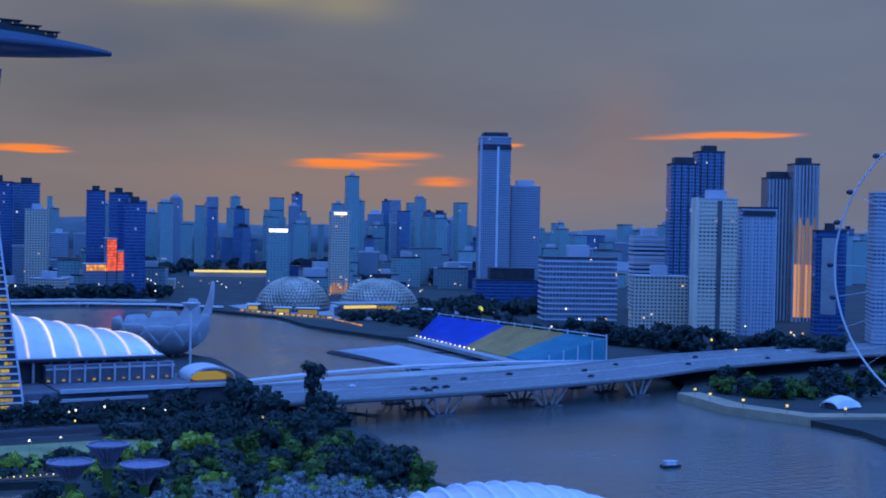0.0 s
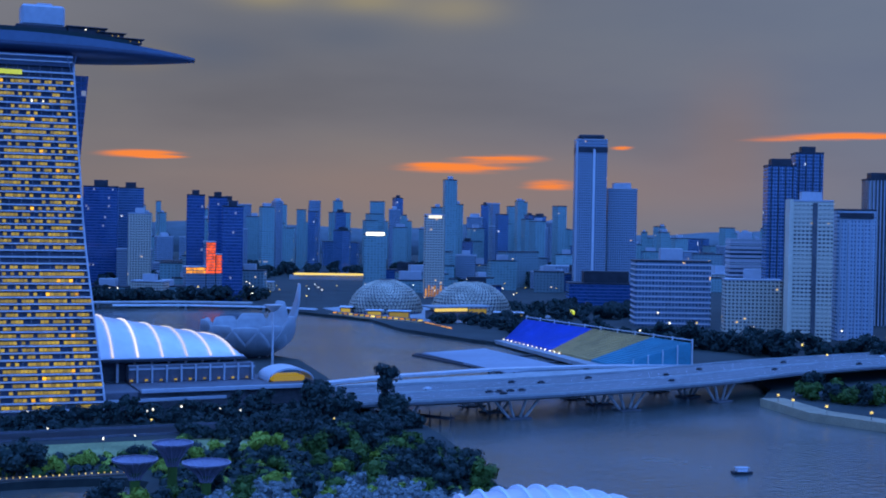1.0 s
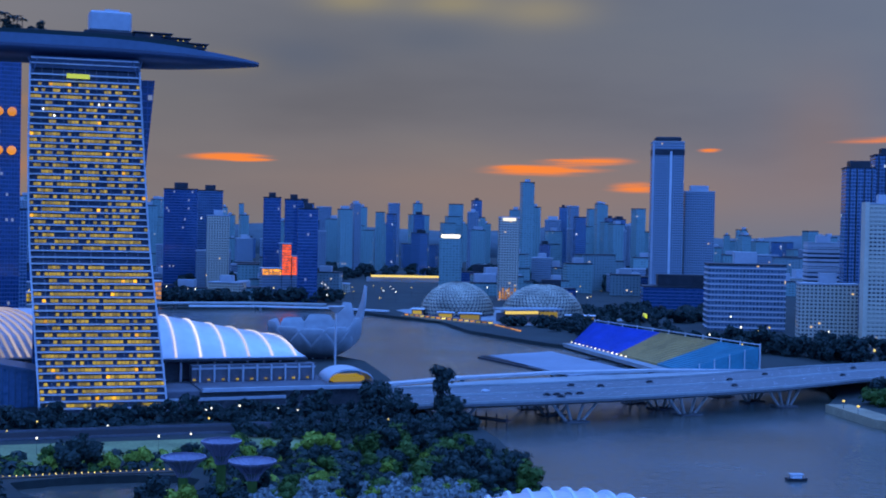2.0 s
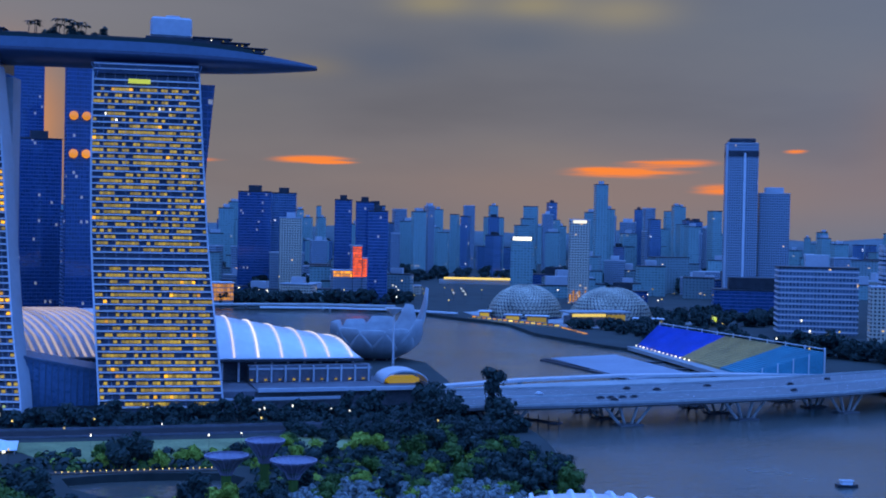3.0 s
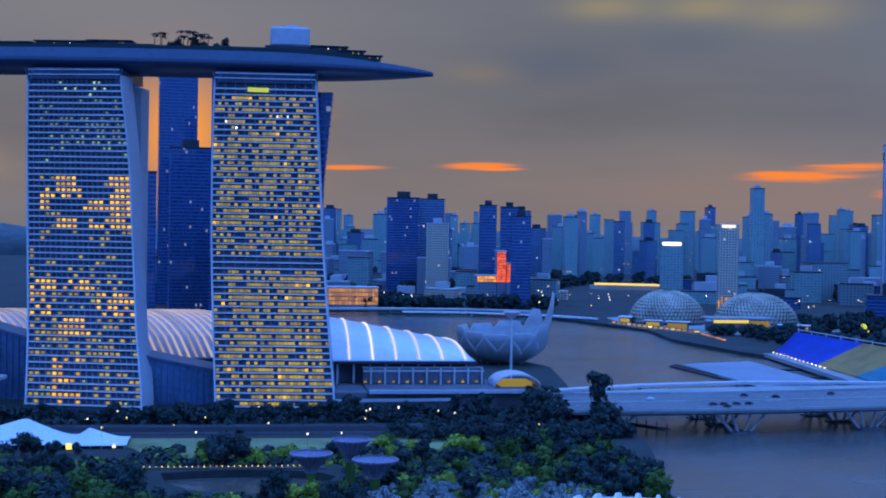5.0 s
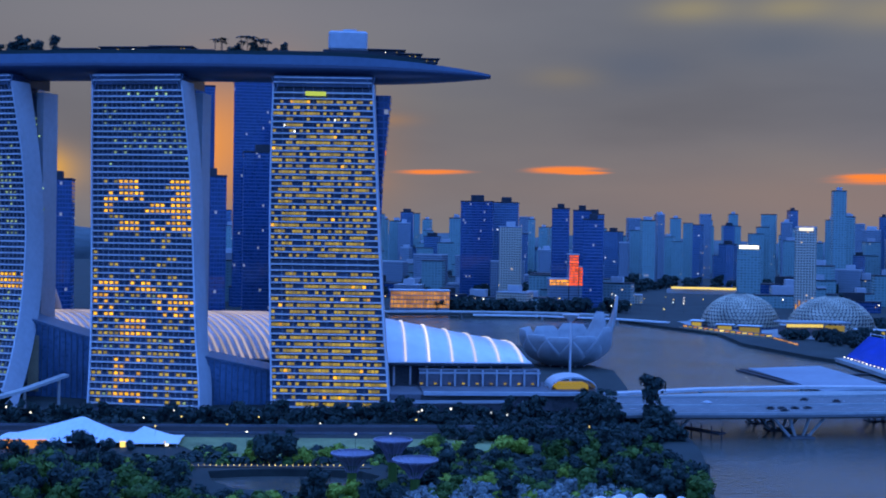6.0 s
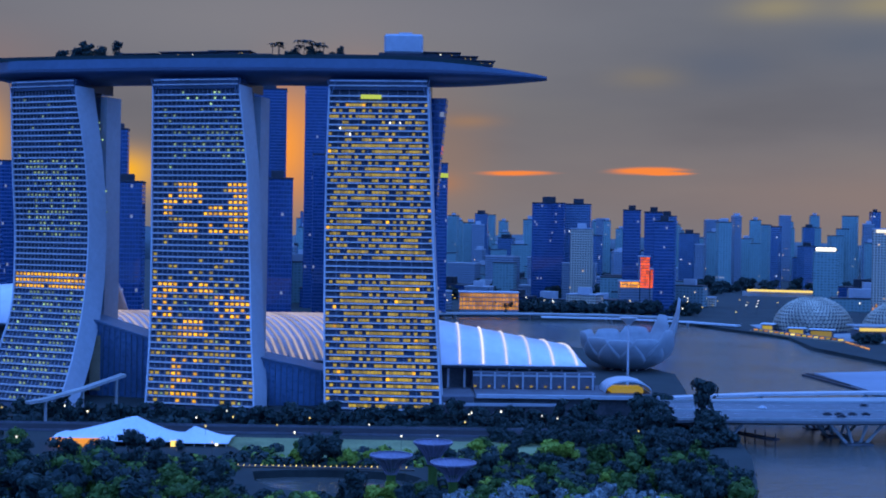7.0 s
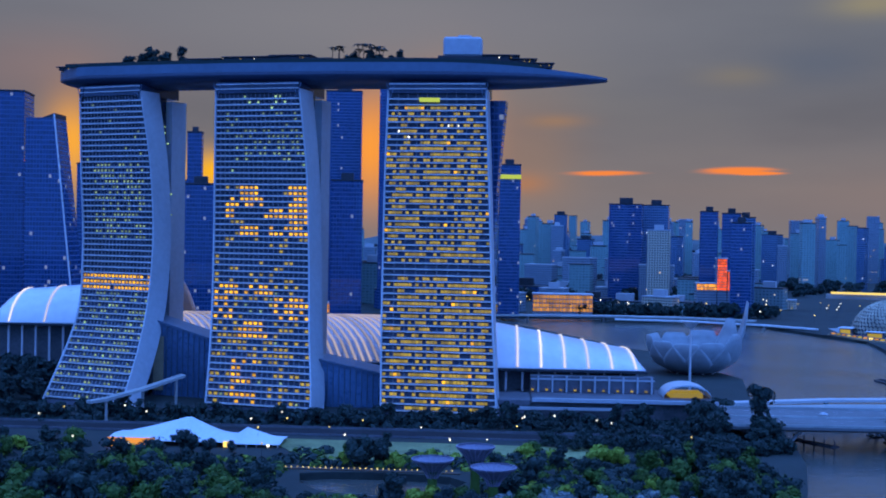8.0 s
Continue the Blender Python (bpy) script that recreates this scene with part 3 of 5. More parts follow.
def sky_deck():
    e = thing("sky_deck", "long boat-shaped roof deck bridging three towers", "roof deck")
    low, rim, floor_b = bmesh.new(), bmesh.new(), bmesh.new()
    R1, R2, R3 = [], [], []
    xs = [-180.5 + 1.2 * i for i in range(8)] + [-170 + 6 * i for i in range(47)] + [114 + 3 * i for i in range(18)] + [166]
    for x in xs:
        c, n = spine(x)
        s = min(1, max(0.0, (x + 181.5) / 26)) ** 0.5
        k = max(0.0, (x - 70) / 97)
        half = 19.5 * s * (1 - k**2.2) ** 0.8 if k < 1 else 0.3
        half = max(half, 0.35)
        rise = 5.4 * max(0, (x - 95) / 71) ** 1.6 + 8 * (1 - s)
        z0, z1, z2 = 188.8 + rise, 197.0 - 0.2 * rise, 202.4 - 5.8 * min(1, k)**1.6 - 1.2 * (1 - s)
        z1 = min(z1, z2 - 0.8)
        z0 = min(z0, z1 - 0.6)
        prof = [(math.sin(a) * half, z1 - (z1 - z0) * math.cos(a) ** 0.8) for a in np.linspace(-math.pi / 2 + 1e-3, math.pi / 2 - 1e-3, 13)]
        R1.append([c + n * o + Vector((0, 0, z)) for o, z in prof])
        R2.append([c + n * (-half) + Vector((0, 0, z1)), c - n * (half * 0.985) + Vector((0, 0, z2)), c + n * (half * 0.985) + Vector((0, 0, z2)), c + n * half + Vector((0, 0, z1))])
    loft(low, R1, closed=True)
    part("hull", low, M["hull"], e, "metal hull, darker than the rim above", smooth=True)
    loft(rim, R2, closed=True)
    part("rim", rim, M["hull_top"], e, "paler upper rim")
    # parapet
    for sgn in (-1, 1):
        bm = bmesh.new()
        rings = []
        for x in np.arange(-166, 128, 4):
            c, n = spine(x)
            k = max(0.0, (x - 70) / 97)
            h = 19.5 * (1 - k**2.2) ** 0.8 - 1.0
            z = 202.3 - 5.8 * k**1.6
            p = c + n * sgn * h
            rings.append([p + n * -0.15 + Vector((0, 0, z)), p + n * 0.15 + Vector((0, 0, z)), p + n * 0.15 + Vector((0, 0, z + 2.4)), p + n * -0.15 + Vector((0, 0, z + 2.4))])
        loft(bm, rings)
        part("planted_parapet", bm, M["leaf"], e, "dark planted edge")
    return e


deck = sky_deck()


def on_deck(x, off=0.0):
    c, n = spine(x)
    return Vector((c.x, c.y, 202.3)) + n * off


def deck_box(name, label, x0, x1, off0, off1, z0, z1, mat, bevel=0.4):
    e = thing(name, label, "rooftop structure")
    c, n = spine((x0 + x1) / 2)
    d = Vector((n.y, -n.x, 0))
    m = Matrix.Translation((c.x, c.y, 0)) @ Matrix((d, n, Vector((0, 0, 1)))).transposed().to_4x4()
    w = (x1 - x0) / 2
    part("body", cube(-w, off0, z0, w, off1, z1, m, bevel), mat, e)
    return e, m, w


e, m, w = deck_box("lift_house", "pale blue-grey lift house on the roof deck", 68, 91, -9, 6, 207.5, 219.0, M["endwall"], 1.2)
part("plinth", cube(-w - 3, -11, 200.6, w + 4, 8, 207.5, m, 0.3), M["dark"], e, "dark plinth")
part("roof_plant", cube(-3, -5, 219.0, 5, 2, 220.4, m, 0.2), M["endwall"], e)
for x0, x1, za in ((92, 112, 208.4), (108, 122, 206.4), (118, 132, 204.0), (-64, -30, 207.6), (-34, -10, 208.2), (-176, -150, 204.4), (-152, -126, 205.6), (-88, -66, 206.8), (-8, 2, 206.2), (34, 66, 206.0)):
    e, m, w = deck_box("deck_pavilion", "low dark roof-deck pavilion with a flat canopy", x0, x1, -13, 6, 200.4 if x0 > 100 else 201.6, za - 1.0, M["dark"], 0.2)
    part("canopy", cube(-w - 1.2, -14.5, za - 1.0, w + 1.2, 7, za - 0.4, m, 0.1), M["dark"], e)
    for q in range(2):
        t = random.uniform(-w * 0.8, w * 0.8)
        part("lamp", cube(t, -15.2, za - 2.6, t + 0.6, -14.8, za - 2.0, m), M["bulb"] if random.random() < 0.3 else M["gold_dim"], e)


# ---- trees ----
def crown_mesh(seed, r, h, lumps, leafn, size, mat, squash=0.8):
    """Many leaf clumps round a few uneven lobes."""
    rng = random.Random(seed)
    bm = bmesh.new()
    lobes = []
    for i in range(lumps):
        a, q = rng.uniform(0, 6.283), rng.uniform(0.15, 0.75) * r
        lobes.append((Vector((math.cos(a) * q, math.sin(a) * q, h * rng.uniform(0.12, 0.92))), rng.uniform(0.34, 0.58) * r))
    verts, faces = [], []
    for c, lr in lobes:
        tmp = bmesh.new()
        bmesh.ops.create_icosphere(tmp, subdivisions=1, radius=lr * 0.72)
        base = len(verts)
        for v in tmp.verts:
            v.co += v.normal * lr * 0.2 * noise.noise(v.co * 0.9 + c)
            verts.append((c.x + v.co.x, c.y + v.co.y, c.z + v.co.z * squash))
        faces += [[base + v.index for v in f.verts] for f in tmp.faces]
        tmp.free()
    for i in range(leafn):
        c, lr = rng.choice(lobes)
        n = Vector((rng.gauss(0, 1), rng.gauss(0, 1), rng.gauss(0.35, 1))).normalized()
        p = c + Vector((n.x, n.y, n.z * squash)) * lr * rng.uniform(0.7, 1.12)
        t = n.orthogonal().normalized()
        t = (t + Vector((rng.uniform(-1, 1), rng.uniform(-1, 1), rng.uniform(-1, 1))) * 0.6).normalized()
        b = n.cross(t).normalized()
        s = size * rng.uniform(0.6, 1.4)
        base = len(verts)
        verts += [tuple(p + t * s), tuple(p + b * s * 0.7 + n * s * 0.3), tuple(p - t * s), tuple(p - b * s * 0.7 + n * s * 0.25)]
        faces.append([base, base + 1, base + 2, base + 3])
    me = bpy.data.meshes.new("crown")
    me.from_pydata(verts, [], faces)
    me.materials.append(mat)
    return me


def tree(label, seed, r, trunk, h, mat, leafn=520, lumps=12, size=0.8):
    e = thing("tree", label, "tree", group="trees")
    rng = random.Random(seed)
    bm = bmesh.new()
    tube(bm, (0, 0, -0.3), (0, 0, trunk + h * 0.35), r * 0.085, r * 0.04)
    for i in range(5):
        a = rng.uniform(0, 6.28)
        tube(bm, (0, 0, trunk * rng.uniform(0.6, 1.0)), (math.cos(a) * r * 0.55, math.sin(a) * r * 0.55, trunk + h * rng.uniform(0.35, 0.7)), r * 0.035, r * 0.012, 5)
    part("trunk", bm, M["bark"], e)
    c = new("crown", crown_mesh(seed, r, h, lumps, leafn, size, mat))
    c.parent = e
    c.location = (0, 0, trunk)
    return e


KINDS = [("dark_round", M["leaf"], 6.0, 1.6, 8.5), ("dark_tall", M["leaf"], 5.0, 2.5, 12.5), ("green", M["leaf_mid"], 6.5, 1.4, 7.5), ("lime", M["leaf_lime"], 5.0, 0.8, 5.0), ("silver", M["leaf_silver"], 5.0, 2.0, 8.0)]
LABEL = dict(dark_round="dark broad-leaved tree with a rounded uneven crown", dark_tall="tall dark broad-leaved tree", green="green garden tree with a spreading crown", lime="bright lime-green garden shrub tree", silver="silver-blue leaved garden tree in a dense stand")
PROTO = {}
USED = {}


def plant(kind, variant, x, y, z=3.0, s=1.0, sz=None):
    name, mat, r, tr, h = KINDS[[k[0] for k in KINDS].index(kind)]
    key = (kind, variant)
    m = Matrix.Translation((x, y, z)) @ Matrix.Rotation(random.uniform(0, 6.28), 4, "Z") @ Matrix.Diagonal((s, s, sz or s, 1))
    if key not in PROTO:
        PROTO[key] = tree(LABEL[kind], hash_of(kind) + variant, r, tr, h, mat)
        PROTO[key].matrix_basis = m
        return PROTO[key]
    p = PROTO[key]
    keep = p.scale.copy()
    p.scale = (1, 1, 1)
    o = copy_thing(p, m)
    p.scale = keep
    return o


def hash_of(s):
    return sum(ord(c) * (i + 3) for i, c in enumerate(s)) % 997


# belt along the foot of the hotel, too dense to count
BELT = []
for i in range(60):
    x = -175 + i * 6.0 + random.uniform(-2, 2)
    BELT.append((random.choice(("dark_round", "dark_tall", "dark_round")), x, random.uniform(-136, -118) - 0.02 * max(0, x - 60), random.uniform(0.7, 1.05)))
for i in range(30):
    BELT.append(("dark_round", min(128 + i * 4.0, 238), random.uniform(-196, -178), random.uniform(0.6, 0.95)))
for i in range(34):
    BELT.append((random.choice(("dark_round", "dark_tall")), random.uniform(122, 206), random.uniform(-172, -112), random.uniform(0.4, 0.55)))
for i in range(14):
    BELT.append(("dark_tall", random.uniform(200, 213), random.uniform(-176, -100), random.uniform(0.95, 1.2)))
for i in range(22):
    plant(random.choice(("dark_round", "green")), random.randrange(3), random.uniform(190, 216), random.uniform(-290, -196), s=random.uniform(0.6, 1.0))
# the tall tree by the bridge end
plant("dark_tall", 0, 229, -171, s=1.5, sz=1.95)
plant("dark_tall", 1, 233, -177, s=1.35, sz=1.1)
plant("dark_tall", 2, 226, -182, s=1.3, sz=1.0)
# gardens
rng = random.Random(5)
for i in range(150):
    y = rng.uniform(-335, -205)
    x = rng.uniform(-120, 215)
    if 12 < x < 98 and -312 < y < -250 or -88 < x < 12 and y > -250 and y < -160 or (8 < x < 175 and y > -245 and rng.random() < 0.6):
        continue
    plant(rng.choice(("dark_round", "green", "green", "lime", "lime", "dark_tall") if x > 0 else ("dark_round", "green", "dark_tall")), rng.randrange(3), x, y, s=rng.uniform(0.55, 1.0))
for i in range(45):
    plant(rng.choice(("dark_round", "dark_tall", "green")), rng.randrange(3), rng.uniform(165, 213), rng.uniform(-330, -215), s=rng.uniform(0.7, 1.1))
for i in range(34):
    plant(rng.choice(("green", "dark_round", "lime", "dark_round")), rng.randrange(3), rng.uniform(10, 98), rng.uniform(-356, -316), s=rng.uniform(0.5, 0.85))
for i in range(45):
    plant(rng.choice(("green", "dark_round", "dark_round", "green")), rng.randrange(3), rng.uniform(-95, 14), rng.uniform(-372, -264), s=rng.uniform(0.8, 1.3))
for x, y, s in ((148, -227, 1.2), (156, -224, 1.0), (170, -238, 0.9), (118, -236, 0.8), (128, -230, 0.9), (60, -246, 0.9), (70, -240, 0.8), (38, -244, 0.8), (-58, -232, 0.7), (-110, -225, 0.9)):
    plant("lime", rng.randrange(3), x, y, s=s)
for x, y, s in ((46, -247, 1.15), (52, -243, 1.0), (-38, -220, 0.85), (-33, -222, 0.75), (-52, -219, 0.45), (-15, -219, 0.45), (-24, -226, 0.6)):
    plant("dark_round", rng.randrange(3), x, y, s=s)
# far groves, each too dense to count
def grove(name, label, spots):
    verts, faces, tris = [], [], 0
    mats = []
    idx = []
    for kind, x, y, sc in spots:
        k = [q[0] for q in KINDS].index(kind)
        _, mat, r, tr, h = KINDS[k]
        key = (kind, len(verts) % 3)
        me = LOOSE.get(key) or LOOSE.setdefault(key, crown_mesh(hash_of(kind) + 40 + key[1], r, h, 9, 260, 1.0, mat))
        if mat not in mats:
            mats.append(mat)
        base = sum(len(v) for v in verts)
        co = np.empty(len(me.vertices) * 3)
        me.vertices.foreach_get("co", co)
        a = rng.uniform(0, 6.28)
        co = co.reshape(-1, 3) * sc
        verts.append(np.stack([co[:, 0] * math.cos(a) - co[:, 1] * math.sin(a) + x, co[:, 0] * math.sin(a) + co[:, 1] * math.cos(a) + y, co[:, 2] + 3.0], 1))
        fs = [tuple(base + v for v in p.vertices) for p in me.polygons]
        faces += fs
        idx += [mats.index(mat)] * len(fs)
    me = bpy.data.meshes.new(name)
    me.from_pydata(np.concatenate(verts).tolist(), [], faces)
    for m in mats:
        me.materials.append(m)
    me.polygons.foreach_set("material_index", idx)
    return tagged(new(name, me), label, "trees", kind="stuff")


LOOSE = {}
grove("avenue_trees", "dark dense tree belt along the avenue", BELT)
grove("hotel_forecourt_trees", "dark dense trees beside the curved tower", [(rng.choice(("dark_round", "dark_tall")), rng.uniform(-310, -160), rng.uniform(-150, 10), rng.uniform(1.0, 1.9)) for i in range(130)])
grove("waterfront_trees", "dark trees along the theatre waterfront", [("dark_round", rng.uniform(508, 640), rng.uniform(400, 434), rng.uniform(0.7, 1.2)) for i in range(26)])
grove("shore_trees", "dense dark trees along the far bay shore", [("dark_round", rng.uniform(190, 440), rng.uniform(778, 812), rng.uniform(1.2, 2.0)) for i in range(60)])
spots = []
for i in range(85):
    t = rng.random()
    spots.append((rng.choice(("dark_round", "dark_tall")), 575 + 125 * t + rng.uniform(-20, 20), 200 - 260 * t + rng.uniform(-25, 25), rng.uniform(1.0, 1.8)))
grove("park_trees", "dark trees round the waterfront hotels", spots)
spots = []
for i in range(90):
    t = rng.random()
    spots.append((rng.choice(("dark_round", "dark_tall", "green")), 498 + 230 * t, -168 - 70 * t + rng.uniform(-32, 34), rng.uniform(0.8, 1.3)))
grove("promenade_trees", "dark trees behind the eastern promenade", spots)
grove("bayside_trees", "dark trees along the bay walk", [("dark_round", 530 + rng.uniform(0, 60), rng.uniform(225, 400), rng.uniform(0.8, 1.5)) for i in range(40)])
grove("theatre_trees", "dark trees beside the domed theatres", [("dark_round", rng.uniform(645, 800), rng.uniform(400, 540), rng.uniform(1.1, 1.9)) for i in range(46)])
grove("city_trees", "dark tree belts between far city blocks", [s for s in (("dark_round", rng.uniform(100, 1300), rng.uniform(1010, 1290) if i % 2 else rng.uniform(1345, 1700), rng.uniform(1.6, 3.0)) for i in range(280)) if not (500 < s[1] < 840 and s[2] < 1330)])
grove("silver_grove", "silver-blue leaved trees in a dense stand", [("silver", rng.uniform(96, 182), rng.uniform(-362, -316), rng.uniform(0.5, 0.8)) for i in range(120)])
for i in range(16):
    plant(rng.choice(("dark_round", "green")), rng.randrange(3), rng.uniform(222, 236), rng.uniform(-100, -40), s=rng.uniform(0.5, 0.8))


# undergrowth between the garden trees
def undergrowth(name, label, n, area, mat, seed, size):
    rng = random.Random(seed)
    verts, faces = [], []
    for i in range(n):
        x, y = area(rng)
        r = rng.uniform(0.7, 1.5) * size
        for k in range(46):
            d = Vector((rng.gauss(0, 1), rng.gauss(0, 1), abs(rng.gauss(0, 1)))).normalized()
            p = Vector((x, y, 2.8)) + Vector((d.x, d.y, d.z * 0.9)) * r * rng.uniform(0.8, 1.1)
            t = d.orthogonal().normalized()
            t = (t + Vector((rng.uniform(-1, 1), rng.uniform(-1, 1), rng.uniform(-1, 1))) * 0.5).normalized()
            b = d.cross(t)
            s = 0.55 * rng.uniform(0.7, 1.4) * r / 2
            q = len(verts)
            verts += [tuple(p + t * s), tuple(p + b * s), tuple(p - t * s), tuple(p - b * s)]
            faces.append((q, q + 1, q + 2, q + 3))
    me = bpy.data.meshes.new(name)
    me.from_pydata(verts, [], faces)
    me.materials.append(M[mat])
    return tagged(new(name, me), label, "shrubs", kind="stuff")


def garden_area(rng):
    while True:
        x, y = rng.uniform(-125, 210), rng.uniform(-345, -212)
        if 14 < x < 96 and -309 < y < -250 or -84 < x < 10 and y > -236:
            continue
        return x, y


undergrowth("undergrowth", "dark green garden undergrowth", 700, garden_area, "leaf", 3, 2.6)
undergrowth("garden_shrubs", "mid-green garden shrubs", 420, garden_area, "leaf_mid", 4, 2.2)
undergrowth("lime_shrubs", "bright green garden shrubs", 260, garden_area, "leaf_lime", 14, 1.9)
undergrowth("hedge_belt", "dark hedge belt along the avenue", 420, lambda r: (r.uniform(-170, 232), r.uniform(-140, -106)), "leaf", 8, 2.8)


# roof-deck planting
def palm(x, off, h, seed):
    rng = random.Random(seed)
    e = thing("palm_tree", "tall dark palm on the roof deck", "palm", Matrix.Translation(on_deck(x, off)), group="roof palms")
    part("trunk", tube(bmesh.new(), (0, 0, -0.2), (0.3, 0, h), 0.28, 0.18, 6), M["bark"], e)
    bm = bmesh.new()
    for i in range(16):
        a, L = rng.uniform(0, 6.28), rng.uniform(3.0, 4.8)
        pr = None
        for t in np.linspace(0, 1, 5):
            c = Vector((0.3 + math.cos(a) * L * t, math.sin(a) * L * t, h + 1.3 * t - 2.6 * t * t * rng.uniform(0.6, 1.2)))
            s = Vector((-math.sin(a), math.cos(a), 0)) * 0.9 * (1 - 0.8 * t)
            cur = (bm.verts.new(c - s), bm.verts.new(c + s))
            if pr:
                bm.faces.new((pr[0], pr[1], cur[1], cur[0]))
            pr = cur
    part("fronds", bm, M["leaf"], e)
    return e


for i, x in enumerate((3, 5.5, 7, 17, 19, 21.5, 24, 26, 28, 30, 33, 40, 44)):
    palm(x, rng.uniform(-13, -6), rng.uniform(8.5, 12.5) if x < 36 else rng.uniform(3.5, 5), i)
for i in range(26):
    x = rng.uniform(-132, -92) if i < 15 else rng.uniform(2, 44)
    c = on_deck(x, rng.uniform(-12, -3))
    plant("dark_tall" if i % 3 == 0 else "dark_round", rng.randrange(3), c.x, c.y, c.z, s=rng.uniform(0.4, 0.95) if i < 15 else rng.uniform(0.3, 0.6))
for i in range(26):
    x = rng.uniform(-126, -86) if i < 12 else rng.uniform(2, 48)
    c = on_deck(x, -15.5)
    e = thing("deck_lamp", "small warm deck lamp among the plants", "lamp", Matrix.Translation(c), group="deck lamps")
    part("post", cube(-0.15, -0.15, -0.2, 0.15, 0.15, 1.6), M["dark"], e)
    part("globe", cube(-0.5, -0.5, 1.6, 0.5, 0.5, 2.5, bevel=0.25), M["yellow"] if i % 3 else M["bulb"], e)


# ---- bridge over the channel ----
def road_bridge():
    e = thing("road_bridge", "long pale concrete road bridge on splayed piers", "bridge")
    line = [(130, -140), (180, -139), (240, -137), (300, -135), (360, -129), (440, -115), (520, -90), (620, -72), (760, -55), (900, -30)]
    k = [(x, y) for x, y in line]

    def at(x):
        y = float(spline(k, x)[0])
        s = (float(spline(k, x + 2)[0]) - y) / 2
        n = Vector((-s, 1, 0)).normalized()
        return Vector((x, y, 0)), n
    xs = np.arange(212, 890, 12)
    bm, side = bmesh.new(), [bmesh.new(), bmesh.new()]
    R = []
    P = [[], []]
    for x in xs:
        c, n = at(x)
        half = 32
        z = 12.5
        R.append([c - n * half + Vector((0, 0, z - 1.2)), c - n * half + Vector((0, 0, z)), c + n * half + Vector((0, 0, z)), c + n * half + Vector((0, 0, z - 1.2)), c + n * (half - 9) + Vector((0, 0, z - 3.4)), c - n * (half - 9) + Vector((0, 0, z - 3.4))])
        for j, s in enumerate((-1, 1)):
            q = c + n * s * half
            P[j].append([q - n * 0.3 + Vector((0, 0, z)), q + n * 0.3 + Vector((0, 0, z)), q + n * 0.3 + Vector((0, 0, z + 1.3)), q - n * 0.3 + Vector((0, 0, z + 1.3))])
    loft(bm, R)
    part("deck", bm, M["deck"], e, "pale roadway")
    for j in (0, 1):
        loft(side[j], P[j])
        part("parapet", side[j], M["concrete"], e)
    bm = bmesh.new()
    rr = []
    for x in xs:
        c, n = at(x)
        rr.append([c - n * 0.8 + Vector((0, 0, 12.5)), c + n * 0.8 + Vector((0, 0, 12.5)), c + n * 0.5 + Vector((0, 0, 13.5)), c - n * 0.5 + Vector((0, 0, 13.5))])
    loft(bm, rr)
    part("median", bm, M["concrete"], e)
    for off in (-24, -16, -8, 8, 16, 24):
        bm = bmesh.new()
        for x in np.arange(216, 880, 9):
            c, n = at(x)
            d = Vector((n.y, -n.x, 0))
            p = c + n * off
            vs = [bm.verts.new(p + d * a + n * b + Vector((0, 0, 12.515))) for a, b in ((-1.8, -0.12), (1.8, -0.12), (1.8, 0.12), (-1.8, 0.12))]
            bm.faces.new(vs)
        tagged(part("lane_marking", bm, M["white"], e), kind="stuff")
    for x in (236, 306, 378, 449):
        c, n = at(x)
        d = Vector((n.y, -n.x, 0))
        for off in (-24, 0, 24):
            p = c + n * off
            bm = bmesh.new()
            for a in (-14, -5.5, 5.5, 14):
                tube(bm, p + d * (a * 0.35) + Vector((0, 0, 0.2)), p + d * a + Vector((0, 0, 10.2)), 0.85, 0.85, 6)
            legs = part("pier", bm, M["concrete"], e, "splayed concrete pier legs")
            part("pile_cap", cube(-7, -4.5, -1.5, 7, 4.5, 0.7, Matrix.Translation(p) @ Matrix((d, n, Vector((0, 0, 1)))).transposed().to_4x4(), 0.3), M["dark_concrete"], legs)
    return e, at


bridge, bridge_at = road_bridge()


def low_bridge(name, label, pts, half, z, mat):
    e = thing(name, label, "bridge")
    bm = bmesh.new()
    R = []
    P = [Vector((x, y, 0)) for x, y in pts]
    for i, p in enumerate(P):
        d = (P[min(i + 1, len(P) - 1)] - P[max(i - 1, 0)]).normalized()
        n = Vector((-d.y, d.x, 0))
        R.append([p - n * half + Vector((0, 0, z - 1.6)), p - n * half + Vector((0, 0, z)), p + n * half + Vector((0, 0, z)), p + n * half + Vector((0, 0, z - 1.6))])
    loft(bm, R)
    part("deck", bm, mat, e)
    for i, p in enumerate(P[1:-1]):
        part("pier", tube(bmesh.new(), p + Vector((0, 0, -2)), p + Vector((0, 0, z - 1)), 1.6), M["concrete"], e)
    return e


low_bridge("causeway_bridge", "low grey concrete bridge across the bay mouth", [(228, -78), (300, -58), (380, -46), (460, -42), (540, -40)], 13, 8, M["concrete"])
low_bridge("footbridge", "curved steel footbridge beside the causeway", [(238, -38), (300, -14), (370, 0), (440, 0), (520, -14)], 4, 7, M["steel"])
far_bridge = low_bridge("bay_bridge", "low white bridge across the far end of the bay", [(60, 700), (140, 716), (230, 728), (320, 722), (400, 690)], 11, 7, M["concrete"])
far_bridge2 = low_bridge("arched_footbridge", "slim pale footbridge at the far end of the bay", [(240, 690), (320, 680), (400, 640), (445, 590)], 4, 6, M["white"])


